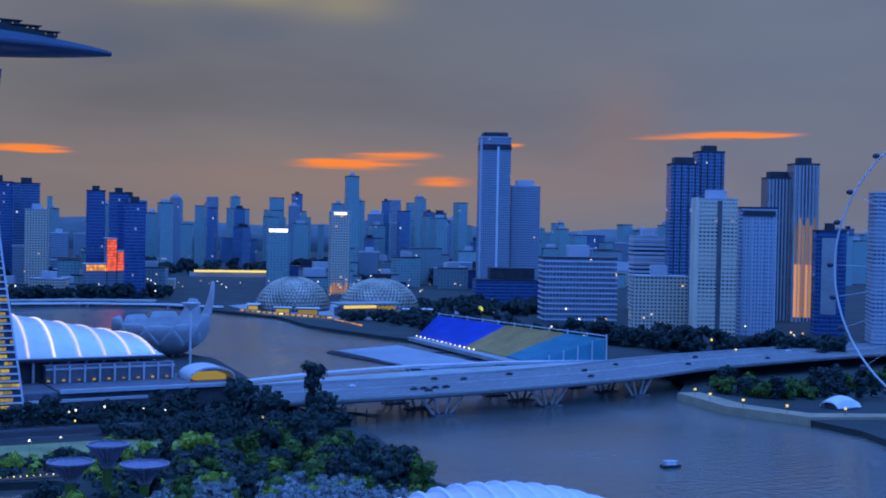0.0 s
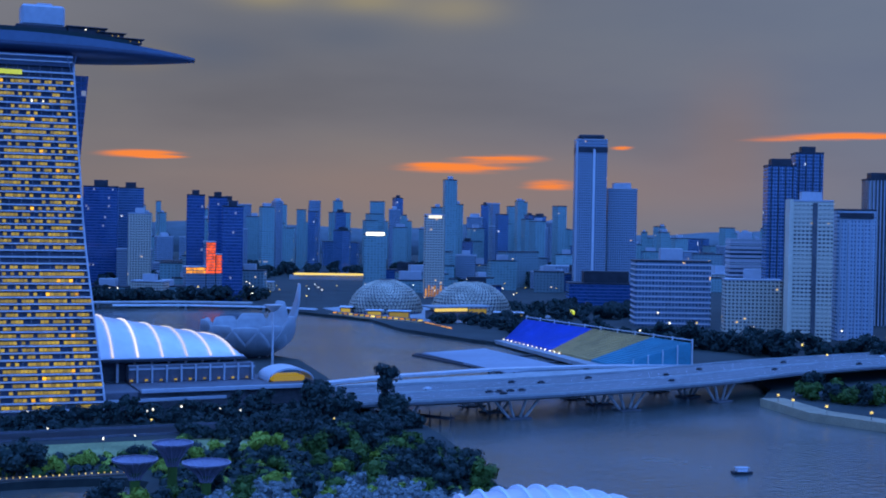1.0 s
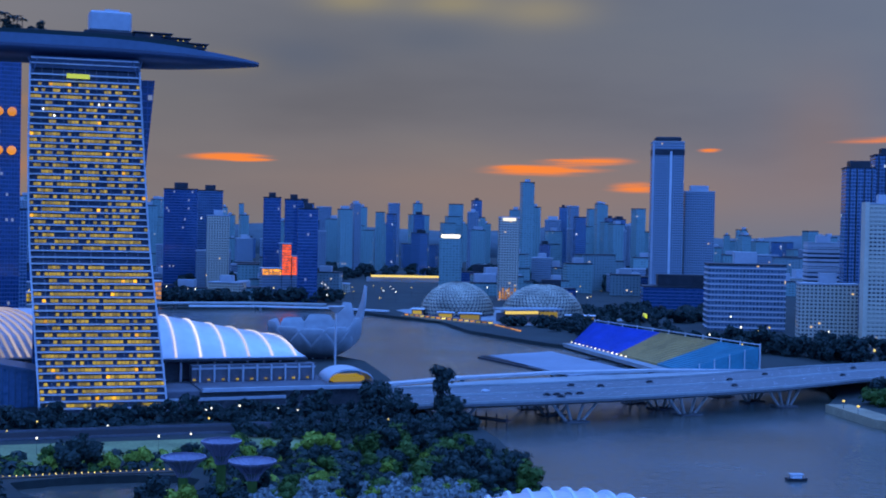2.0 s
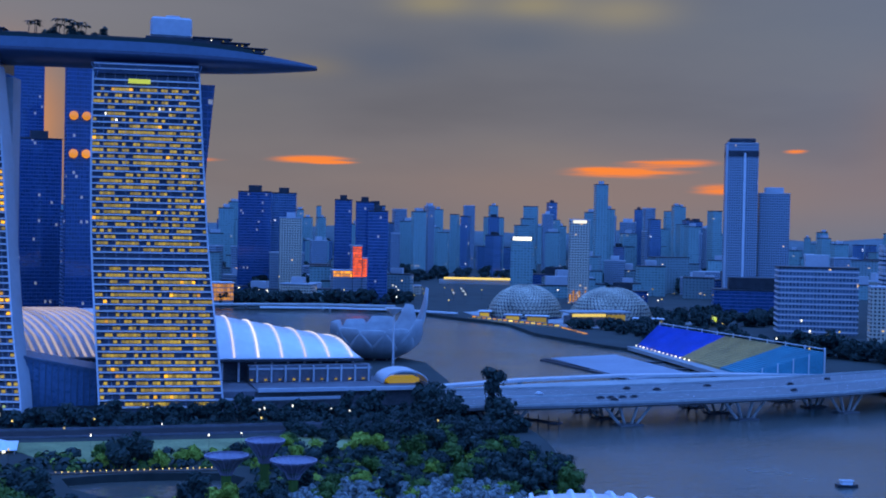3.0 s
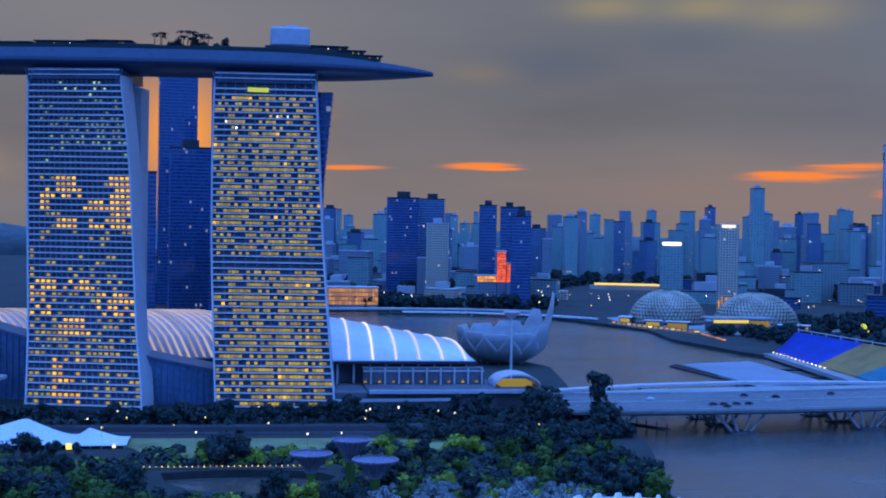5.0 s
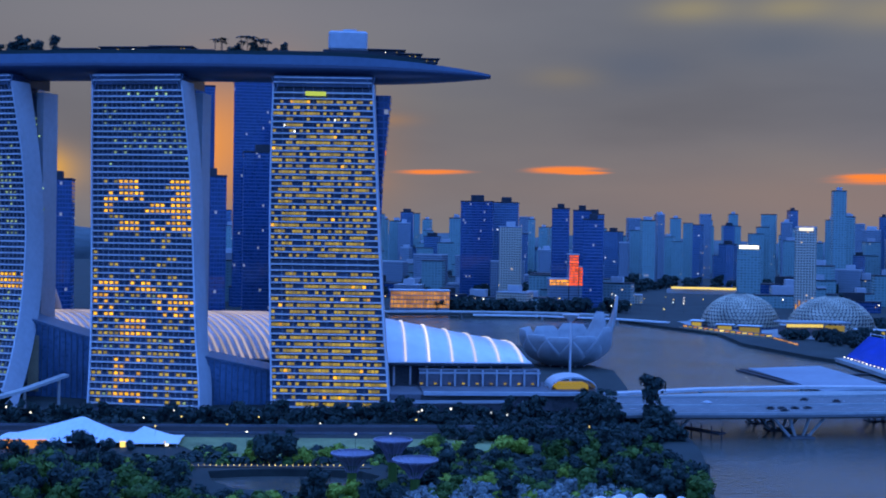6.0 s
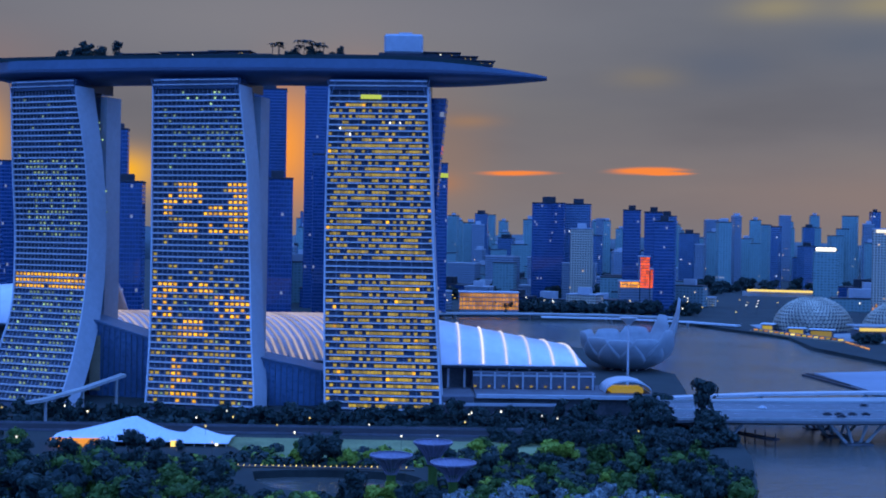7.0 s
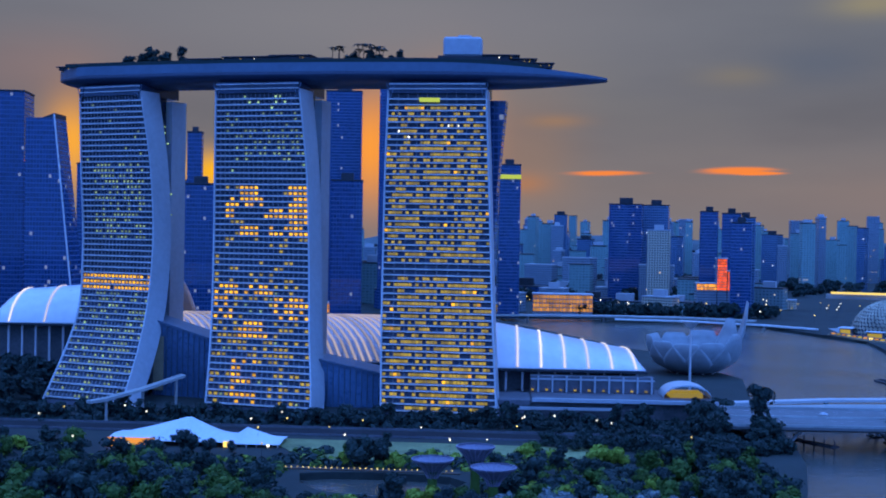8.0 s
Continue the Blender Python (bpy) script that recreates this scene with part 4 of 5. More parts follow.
def car(label, body):
    e = thing("car", label, "car", group="cars on the bridge")
    bm = cube(-2.2, -0.95, 0.35, 2.2, 0.95, 1.0, bevel=0.15)
    box(bm, -1.3, -0.85, 1.0, 1.1, 0.85, 1.6, bevel=0.2)
    part("body", bm, body, e)
    for x in (-1.4, 1.4):
        for y in (-0.95, 0.95):
            w = part("wheel", tube(bmesh.new(), (x, y - 0.1, 0.33), (x, y + 0.1, 0.33), 0.33), M["dark"], e)
            part("rim", tube(bmesh.new(), (x, y - 0.12, 0.33), (x, y + 0.12, 0.33), 0.18), M["steel"], w)
    return e


cars = [car("small dark saloon car on the bridge", M["dark"]), car("pale van-like car on the bridge", M["white"])]
spots = [(296, -12), (302, -12), (309, -12), (316, -12), (300, -20), (345, 12), (420, -14), (438, 8), (270, 10), (520, -12), (560, 14), (600, -16), (655, 10), (330, 20), (384, 18), (480, 16)]
for i, (x, o) in enumerate(spots):
    c, n = bridge_at(x)
    m = Matrix.Translation(c + n * o + Vector((0, 0, 12.5))) @ Matrix.Rotation(math.atan2(-n.x, n.y), 4, "Z")
    src = cars[0 if i % 4 else 1] if i > 5 else cars[0]
    if i == 0 or i == 8:
        src.matrix_basis = m
    else:
        copy_thing(src, m)

# ---- exhibition halls, podium and bay-side museum ----


def hall(label, x0, x1, y0, y1, ze, zc, ribs, taper=0.0, mat="roof", skew=0.0, rib_mat="roof_rib"):
    """A shell roof: a low eave on the garden side, a crest, and a fall towards the bay."""
    e = thing("exhibition_hall", label, "hall", group="exhibition halls")
    nx, ny = 36, 14

    def p(u, v):
        x = x0 + (x1 - x0) * u
        end = math.sqrt(max(0.0, 1 - max(0, (u - 0.95) / 0.05) ** 2)) if taper > 0 else 1
        start = math.sqrt(max(0.0, 1 - max(0, (0.14 - u) / 0.14) ** 2)) if taper < 0 else 1
        k = max(0.05, end * start)
        hump = (1 - 0.72 * max(0, u - 0.3) / 0.7 - 0.5 * max(0, 0.3 - u)) if taper > 0 else 1 - abs(taper) * (1 - u)
        crest = ze + (zc - ze) * hump * k
        y = y0 + (y1 - y0) * v
        return Vector((x, y, ze + (crest - ze) * math.sin(math.pi * min(1, v) ** 0.72)))
    bm = bmesh.new()
    loft(bm, [[p(i / nx, j / ny) for j in range(ny + 1)] + [p(i / nx, j / ny) - Vector((0, 0, 1.0)) for j in range(ny, -1, -1)] for i in range(nx + 1)])
    part("roof", bm, M[mat], e, "pale curved roof skin", smooth=True)
    for i in range(ribs):
        u = (i + 0.6) / ribs
        bm = bmesh.new()
        rings = []
        for j in range(ny + 1):
            v, w = j / ny, min(0.995, max(0.005, u - skew * j / ny))
            rings.append([p(w - 0.0045, v) + Vector((0, 0, 0.1)), p(w + 0.0045, v) + Vector((0, 0, 0.1)), p(w + 0.0045, v) + Vector((0, 0, 0.8)), p(w - 0.0045, v) + Vector((0, 0, 0.8))])
        loft(bm, rings)
        part("roof_rib", bm, M[rib_mat], e, "self-glowing roof rib")
    part("eave", cube(x0, y0 - 2.5, ze - 2.2, x1 + 1, y0 + 1, ze - 0.6, bevel=0.2), M["dark"], e, "dark eave")
    part("wall", cube(x0, y0 + 8, 3, x1 - 4, y1 - 4, ze - 1), M["dark_concrete"], e)
    n = int((x1 - x0) / 9)
    col = None
    for i in range(n):
        x = x0 + (i + 0.5) * (x1 - x0) / n
        if col is None:
            col = part("column", cube(-0.6, -0.6, 3, 0.6, 0.6, ze - 2), M["slab"], e)
            col.matrix_basis = Matrix.Translation((x, y0 + 2, 0))
        else:
            again(col, Matrix.Translation((x, y0 + 2, 0)))
    return e


hall("exhibition hall with a white ribbed curved roof", 66, 188, -52, 75, 26, 48, 9, 0.55)
hall("middle hall with a pink-lit ribbed curved roof", -112, 62, 40, 150, 18, 45, 36, mat="roof_glow_tint", skew=0.5, rib_mat="rib_soft")
hall("theatre hall with a smooth pale curved roof", -238, -118, 55, 150, 38, 68, 5, -0.35)


def podium():
    e = thing("podium", "long low dark blue podium with a white edge", "podium")
    part("base", cube(108, -92, 2.8, 219, -40, 12.4, bevel=0.4), M["dark_concrete"], e)
    part("roof_slab", cube(122, -95, 12.4, 221, -38, 13.2, bevel=0.2), M["roofing"], e, "dark roof terrace")
    part("roof_edge", cube(122, -96.2, 12.2, 222, -95.0, 14.4, bevel=0.2), M["endwall"], e, "pale roof edge")
    part("ramp", prism(bmesh.new(), [(104, -101), (166, -99), (166, -97.6), (104, -99.4)], 8.6, 10.0), M["endwall"], e)
    part("side_wing", cube(103.5, -94, 2.8, 121, -60, 13.0, bevel=0.4), M["roofing"], e)
    terrace = part("terrace", cube(122, -60, 13.2, 192, -51, 22.5, bevel=0.2), M["roofing"], e)
    part("handrail", cube(122, -60.6, 20.2, 192, -60.2, 21.2), M["endwall"], terrace)
    for i in range(9):
        part("post", cube(126 + 8 * i, -61.2, 13.2, 127 + 8 * i, -60.2, 22.4), M["endwall"], terrace)
        part("terrace_lamp", cube(122.5 + 8 * i, -61.6, 14.2, 124.0 + 8 * i, -61.0, 15.2), M["gold_dim"], terrace)
    return e


podium()


def arch_pavilion():
    e = thing("arched_pavilion", "golden-lit pavilion under a white arched roof", "pavilion")
    bm, gl = bmesh.new(), bmesh.new()
    R, G = [], []
    for i in range(17):
        a = math.pi * i / 16
        x, z = 208 - 13 * math.cos(a), 13.5 + 6.5 * math.sin(a)
        R.append([(x, -78, z), (x, -56, z), (x, -56, z + 0.9), (x, -78, z + 0.9)])
    loft(bm, R)
    part("arch_roof", bm, M["steel"], e)
    prism(gl, [(199, -74), (217, -74), (217, -58), (199, -58)], 13.3, 16)
    part("glazed_front", gl, M["gold_dim"], e, "golden glazed front")
    return e


arch_pavilion()


def museum():
    """A lotus of tapering shells of different heights."""
    e = thing("lotus_museum", "grey lotus-shaped museum with upswept petals", "museum")
    cx, cy = 247, 154
    for i, (ang, reach, top) in enumerate(((-8, 41, 56), (28, 36, 42), (68, 32, 32), (110, 32, 30), (150, 34, 30), (186, 36, 30), (220, 36, 27), (252, 36, 26), (284, 36, 27), (318, 38, 33))):
        a = math.radians(ang)
        d, s = Vector((math.cos(a), math.sin(a), 0)), Vector((-math.sin(a), math.cos(a), 0))
        bm = bmesh.new()
        rings = []
        for t in np.linspace(0, 1, 9):
            r = 6 + (reach * 0.93 - 6) * math.sin(t * 1.45)
            z = 7 + (top - 7) * t**1.9
            w = (5 + 11.5 * math.sin(math.pi * min(1, 0.12 + 0.66 * t)) ) * (1 - (0.6 if i < 2 or i > 8 else 0.4) * t**4) * (0.95 if i < 2 else 1.1)
            th = 5.5 * (1 - t) + 1.0
            c = Vector((cx, cy, z)) + d * r
            nrm = (d * 0.8 + Vector((0, 0, -0.6))).normalized()
            rings.append([c + s * math.cos(q) * w + nrm * math.sin(q) * th for q in np.linspace(0, 6.283, 13)[:-1]])
        loft(bm, rings)
        part("petal", bm, M["petal"], e, smooth=True)
    part("base", tube(bmesh.new(), (cx, cy, 3), (cx, cy, 12), 14, 11, 20), M["dark"], e)
    for i in range(10):
        a = i * 0.628
        part("leg", tube(bmesh.new(), (cx + 16 * math.cos(a), cy + 16 * math.sin(a), 3), (cx + 9 * math.cos(a), cy + 9 * math.sin(a), 14), 0.7), M["steel"], e)
    return e


museum()


def mast(x, y, h):
    e = thing("tensile_mast", "slender pale mast with a small canopy", "mast")
    part("pole", tube(bmesh.new(), (x, y, 3), (x, y, h), 0.9, 0.5), M["steel"], e)
    bm = bmesh.new()
    tube(bm, (x, y, h - 2), (x, y, h + 2.5), 1.0, 6.0, 12)
    part("canopy", bm, M["steel"], e)


mast(222, 6, 48)

# ---- floating stage and its stand ----


def grandstand():
    e = thing("grandstand", "long seating stand in blue, sand and teal blocks", "grandstand")
    a, b = Vector((489, 212, 0)), Vector((469, 0, 0))
    a2, b2 = Vector((507, 210, 0)), Vector((519, -16, 0))
    blocks = [("seat_blue", 0, 0.46), ("seat_sand", 0.46, 0.8), ("seat_teal", 0.8, 1.0)]
    rows = 20
    for mat, s0, s1 in blocks:
        for i in range(rows):
            f0, f1, z0 = i / rows, (i + 1) / rows, 6 + i * 0.85
            lo0, lo1, hi0, hi1 = a.lerp(a2, f0), b.lerp(b2, f0), a.lerp(a2, f1), b.lerp(b2, f1)
            p = [lo0.lerp(lo1, s0), lo0.lerp(lo1, s1), hi0.lerp(hi1, s1), hi0.lerp(hi1, s0)]
            part("seat_tier", prism(bmesh.new(), [(v.x, v.y) for v in p], 2.8, z0), M[mat], e, {"seat_blue": "blue seats", "seat_sand": "sand-coloured seats", "seat_teal": "teal seats"}[mat])
    bm = bmesh.new()
    for i in range(11):
        p, q = a2.lerp(b2, i / 10) + Vector((1, 0, 0)), a2.lerp(b2, min(1, (i + 1) / 10)) + Vector((1, 0, 0))
        tube(bm, (p.x, p.y, 2.8), (p.x, p.y, 25), 0.5)
        tube(bm, (p.x, p.y, 24), (q.x, q.y, 24), 0.35)
        tube(bm, (p.x, p.y, 3), (q.x, q.y, 23), 0.3)
    part("rear_frame", bm, M["steel"], e, "white steel rear frame")
    bm = bmesh.new()
    for i in range(6):
        p = b.lerp(b2, i / 5) + Vector((0, -1.2, 0))
        tube(bm, (p.x, p.y, 2.8), (p.x, p.y, 7 + 3.4 * i), 0.45)
    part("side_frame", bm, M["steel"], e, "white steel side frame")
    for i in range(14):
        p = a.lerp(b, 0.02 + i / 24) - Vector((3, 0, 0))
        part("lamp", cube(p.x - 0.5, p.y - 0.5, 5.0, p.x + 0.5, p.y + 0.5, 5.9), M["bulb"], e)
    part("front_walk", prism(bmesh.new(), [(489 - 10, 212), (469 - 12, -4), (468, -4), (487, 212)], 1.5, 4.4), M["paving"], e)
    return e


grandstand()
e = thing("floating_stage", "large flat pale floating stage on the bay", "stage")
bm = bmesh.new()
prism(bm, [(388, 156), (452, 176), (450, 40), (392, 18)], -0.6, 1.5)
part("deck", bm, M["platform"], e)
for p, q in (((384, 158), (398, 20)), ((378, 150), (392, 24)), ((448, 120), (478, 128)), ((448, 72), (474, 80))):
    d = (Vector((*q, 0)) - Vector((*p, 0))).normalized()
    n = Vector((-d.y, d.x, 0)) * 1.4
    part("pontoon", prism(bmesh.new(), [(p[0] - n.x, p[1] - n.y), (q[0] - n.x, q[1] - n.y), (q[0] + n.x, q[1] + n.y), (p[0] + n.x, p[1] + n.y)], -0.5, 1.2), M["dark"], e, "dark pontoon")


# ---- twin domed theatres ----
def theatre(label, cx, cy, ang, a, b, h):
    e = thing("domed_theatre", label, "theatre", group="domed theatres")
    m = Matrix.Translation((cx, cy, 3)) @ Matrix.Rotation(math.radians(ang), 4, "Z")
    bm = bmesh.new()
    bmesh.ops.create_uvsphere(bm, u_segments=40, v_segments=20, radius=1, matrix=m @ Matrix.Diagonal((a - 0.8, b - 0.8, h - 0.5, 1)))
    bmesh.ops.bisect_plane(bm, geom=bm.verts[:] + bm.edges[:] + bm.faces[:], plane_co=(0, 0, 3.0), plane_no=(0, 0, 1), clear_inner=True)
    shell = part("shell", bm, M["atrium"], e, "glass shell", smooth=True)
    bm = bmesh.new()
    for j in range(1, 13):
        lat = 1.45 * j / 13
        for i in range(56):
            lon = 6.283 * (i + 0.5 * (j % 2)) / 56
            p0 = Vector((a * math.cos(lat) * math.cos(lon), b * math.cos(lat) * math.sin(lon), h * math.sin(lat)))
            dl, dt = 6.283 / 56 * 0.55, 1.45 / 13 * 0.6
            def q(la, lo, k=1.0):
                return m @ Vector((k * a * math.cos(la) * math.cos(lo), k * b * math.cos(la) * math.sin(lo), k * h * math.sin(la)))
            v = [bm.verts.new(q(lat - dt, lon)), bm.verts.new(q(lat, lon + dl)), bm.verts.new(q(lat + dt, lon, 1.035)), bm.verts.new(q(lat, lon - dl))]
            bm.faces.new(v)
    tagged(part("sunshade", bm, M["spike"], shell, "spiky metal sunshades"), kind="stuff")
    return e


theatre("domed theatre with spiky metal sunshades", 515, 556, 15, 44, 36, 36.5)
theatre("larger domed theatre with spiky metal sunshades", 597, 509, -12, 45, 38, 36.5)
e = thing("waterfront_restaurant", "low glowing waterfront restaurant by the theatres", "restaurant")
part("body", cube(524, 444, 3, 584, 466, 12, bevel=0.5), M["dark_concrete"], e)
part("roof", cube(520, 440, 15.5, 590, 468, 17.5, bevel=0.6), M["paving"], e)
part("lit_front", cube(525, 442.5, 12, 562, 444, 15), M["yellow"], e, "warm lit front")
part("lit_front", cube(564, 442.5, 6, 584, 444, 14), M["gold_dim"], e)
e = thing("promenade_edge", "amber-lit stone promenade along the bay", "promenade")
part("walk", prism(bmesh.new(), [(445, 545), (460, 540), (476, 480), (505, 420), (494, 414), (465, 474)], 2.6, 4.2), M["tan"], e)
for i in range(16):
    t = i / 15
    x, y = (450 + 22 * t / 0.5, 540 - 64 * t / 0.5) if t < 0.5 else (472 + 26 * (t - 0.5) / 0.5, 476 - 56 * (t - 0.5) / 0.5)
    stall = part("stall", cube(x - 3, y - 2, 4.1, x + 3, y + 2, 6.6, bevel=0.2), M["dark_concrete"], e, "low food stall")
    part("lit_counter", cube(x - 2.8, y - 2.5, 4.5, x + 2.4, y - 2.05, 6.0), M[("amber_dim", "gold_dim", "amber_dim", "yellow")[i % 4]], stall)


e = thing("quay_light", "amber light strip along the quay edge", "light strip")
for i in range(5):
    t = i / 12
    part("strip", cube(501 - 12 * t, 404 - 186 * t, 2.8, 502.2 - 12 * t, 414 - 186 * t, 4.2), M["amber_dim"], e)
e = thing("pavement", "pale paved waterfront plaza round the theatres", "plaza", kind="structure")
part("paving", prism(bmesh.new(), [(462, 538), (486, 474), (512, 424), (560, 400), (700, 470), (680, 600), (560, 690), (470, 640)], 2.6, 3.12), M["paving"], e)
for x, y, w, d, h in ((498, 474, 22, 10, 9), (482, 504, 16, 10, 8), (465, 545, 12, 18, 9), (612, 446, 30, 12, 8)):
    e = thing("waterfront_pavilion", "low waterfront pavilion with a warm lit front", "pavilion", Matrix.Translation((x, y, 3.1)) @ Matrix.Rotation(-0.45, 4, "Z"))
    part("body", cube(-w / 2, -d / 2, 0, w / 2, d / 2, h - 1.5, bevel=0.3), M["dark_concrete"], e)
    part("roof", cube(-w / 2 - 1.5, -d / 2 - 2, h - 1.5, w / 2 + 1.5, d / 2 + 1, h - 0.7, bevel=0.2), M["white"], e)
    part("lit_front", cube(-w / 2 + 1, -d / 2 - 0.3, 0.8, w / 2 - 1, -d / 2 - 0.02, h - 2.6), M["gold_dim"], e)


# ---- city towers ----
def block(label, x, y, rot, w, d, h, mat, roof=None, bands=0, band_mat="slab", fins=0, thick=0.45, z=3.0, name="office_tower", group=""):
    e = thing(name, label, "skyscraper" if h > 60 else "building", Matrix.Translation((x, y, z)) @ Matrix.Rotation(math.radians(rot), 4, "Z"), group=group)
    h = h - z
    body = part("body", cube(-w / 2, -d / 2, -0.5, w / 2, d / 2, h, bevel=min(0.6, w * 0.02)), F[mat] if mat in F else M[mat], e)
    part("parapet", cube(-w / 2 - 0.4, -d / 2 - 0.4, h, w / 2 + 0.4, d / 2 + 0.4, h + 1.6, bevel=0.2), M["endwall"] if mat in ("pale", "bands", "stone") else M["dark"], e)
    if roof:
        part("roof_plant", cube(-w * roof / 2, -d * roof / 2, h + 1.6, w * roof / 2, d * roof / 2, h + 1.6 + 0.12 * w + 3, bevel=0.3), M["dark"] if mat in ("deep", "blue", "gold") else M["endwall"], e)
    ring = None
    for i in range(bands):
        zz = (i + 0.5) * h / bands
        if ring is None:
            ring = part("floor_band", cube(-w / 2 - 0.5, -d / 2 - 0.5, -thick * h / bands * 0.5, w / 2 + 0.5, d / 2 + 0.5, thick * h / bands * 0.5), M[band_mat], body)
            ring.location = (0, 0, zz)
        else:
            again(ring, Matrix.Translation((0, 0, zz)))
    fin = None
    for i in range(fins):
        xx = -w / 2 + (i + 0.5) * w / fins
        if fin is None:
            fin = part("fin", cube(-0.5, -d / 2 - 0.9, 0, 0.5, d / 2 + 0.9, h - 1), M[band_mat], body)
            fin.location = (xx, 0, 0)
        else:
            again(fin, Matrix.Translation((xx, 0, 0)))
    return e


# the tall round-cornered hotel and its neighbours
e = block("very tall grey hotel tower with pale edge strips", 938, 832, -25, 44, 40, 226, "stone", 0.0, group="downtown towers")
part("crown", cube(-18, -16, 224.6, 18, 16, 231, bevel=1.5), M["dark"], e, "dark crown storey")
part("edge_strip", cube(-22.6, -20.8, 0, -19.5, -19.5, 222), M["endwall"], e)
part("edge_strip", cube(2.0, -20.8, 0, 5.0, -19.6, 210), M["white"], e, "pale vertical strip")
part("dark_crown", cube(-22.4, -20.6, 205, 22.4, 20.4, 213), M["dark"], e)
block("grey slab tower with a stepped roof", 990, 830, -25, 42, 34, 157, "stone", 0.6)
block("pale banded hotel block facing the bay", 742, 338, -25, 76, 36, 68, "slate", 0.3, bands=12, thick=0.22)
block("dark blue twin office tower with cut corners", 890, 352, -28, 30, 28, 171, "blue", 0.7, fins=4, band_mat="dark")
block("taller dark blue twin office tower with cut corners", 930, 356, -28, 30, 28, 186, "blue", 0.5, fins=4, band_mat="dark")
block("fluted grey tower lit golden at its foot", 970, 290, -28, 27, 26, 157, "gold", 0.7, fins=7, band_mat="endwall")
e = block("tall fluted grey tower lit golden at its foot", 987, 268, -28, 28, 26, 172, "gold", 0.5, fins=7, band_mat="endwall")
# glowing strips stand in for the golden light washing up the wall
for i in range(6):
    part("uplight", cube(-11.4 + 4 * i, -13.6, 5, -8.6 + 4 * i, -13.2, 62), M["amber_dim"], e, "glowing strip for golden wall wash")
    part("uplight", cube(-11.2 + 4 * i, -13.6, 62.5, -8.8 + 4 * i, -13.2, 104 + 8 * (i % 2)), M["amber_low"], e, "faint glowing strip for golden wall wash")
e = block("pale slab hotel with many small balconies", 762, 150, -30, 36, 22, 128, "pale", 0.5, bands=34, band_mat="cream")
part("stair_core", cube(-20.5, -12.5, 0, -17, 10, 127), M["cream"], e)
part("stair_core", cube(0, -12.2, 0, 4, -10.5, 124), M["dark_concrete"], e)
e = block("pale blue-grey slab hotel with ribbed face", 812, 150, -30, 34, 24, 121, "powder", 0.0, fins=5, band_mat="endwall")
part("roof_band", cube(-15, -13.2, 111, 15, -12.1, 116), M["dark"], e, "dark recessed top storey")
e = block("dark office block with a pale framed front", 884, 128, -35, 28, 22, 101, "deep", 0.3)
part("frame", cube(-9, -12.2, 20, 5, -11, 92), M["paving"], e, "pale recessed panel")
block("curved-edge pale tower at the city edge", 792, -36, -40, 44, 36, 132, "stone", 0.0, bands=40, band_mat="endwall")
block("low white waterfront block", 742, 205, -28, 52, 22, 55, "pale", 0.3)
block("grey banded office block", 925, 456, -26, 38, 28, 90, "bands", 0.4, bands=16)
e = block("slim tower with golden lit foot and bright crown", 688, 818, -20, 27, 27, 114, "pale", 0.0)
part("crown_light", cube(-9, -13.9, 107, 9, -13.6, 111), M["bulb"], e, "bright white crown light")
# same glowing strips for the golden light at its foot
for i in range(6):
    part("uplight", cube(-12 + 4 * i, -14.1, 2, -10 + 4 * i, -13.6, 12 + 5 * (i % 2)), M["amber_dim"], e, "glowing strip for golden wall wash")
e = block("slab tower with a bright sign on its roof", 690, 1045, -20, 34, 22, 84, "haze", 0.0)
part("roof_sign", cube(-14, -11.6, 80.5, 14, -10.6, 85.5, bevel=0.3), M["bulb"], e, "bright white roof sign")
block("low dark arts centre block", 800, 560, -24, 90, 40, 34, "deep", 0.6)
block("low pale terrace block", 860, 520, -24, 60, 30, 26, "stone", 0.5)
# older business towers over the river
for lab, x, y, w, d, h, mat in (("dark blue office tower beside its twin", 380, 895, 23, 22, 134, "deep"), ("dark blue office tower with a flat roof", 408, 890, 24, 22, 132, "deep"),
                                ("dark tower with pale side strips", 402, 790, 25, 22, 119, "deep"), ("pale stone office slab", 329, 1006, 31, 22, 109, "pale"),
                                ("broad dark blue slab tower", 294, 1116, 48, 24, 147, "deep"), ("broad blue slab tower with a notched roof", 344, 1158, 38, 24, 147, "blue"),
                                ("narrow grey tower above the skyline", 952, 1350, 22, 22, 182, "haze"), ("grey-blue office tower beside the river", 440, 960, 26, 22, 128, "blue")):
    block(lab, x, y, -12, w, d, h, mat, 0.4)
# business towers behind the hotel
e = block("deep blue glass tower of the business district", -352, 360, 8, 52, 40, 222, "deep", 0.0, group="business towers")
e = thing("office_tower", "deep blue glass tower with one bright slanting edge", "skyscraper", Matrix.Translation((-267.5, 262, 3)), group="business towers")
part("body", loft(bmesh.new(), [[(-24, 0, z), (x, 0, z), (x, 30, z), (-24, 30, z)] for x, z in ((17.7, -0.5), (16.7, 45), (0.0, 189.2))]), F["deep"], e)
part("roof_wedge", loft(bmesh.new(), [[(-24, 0.3, z0), (0.0, 0.3, z1), (0.0, 29.7, z1), (-24, 29.7, z0)] for z0, z1 in ((189.2, 189.2), (184.2, 193.2))]), M["dark"], e)
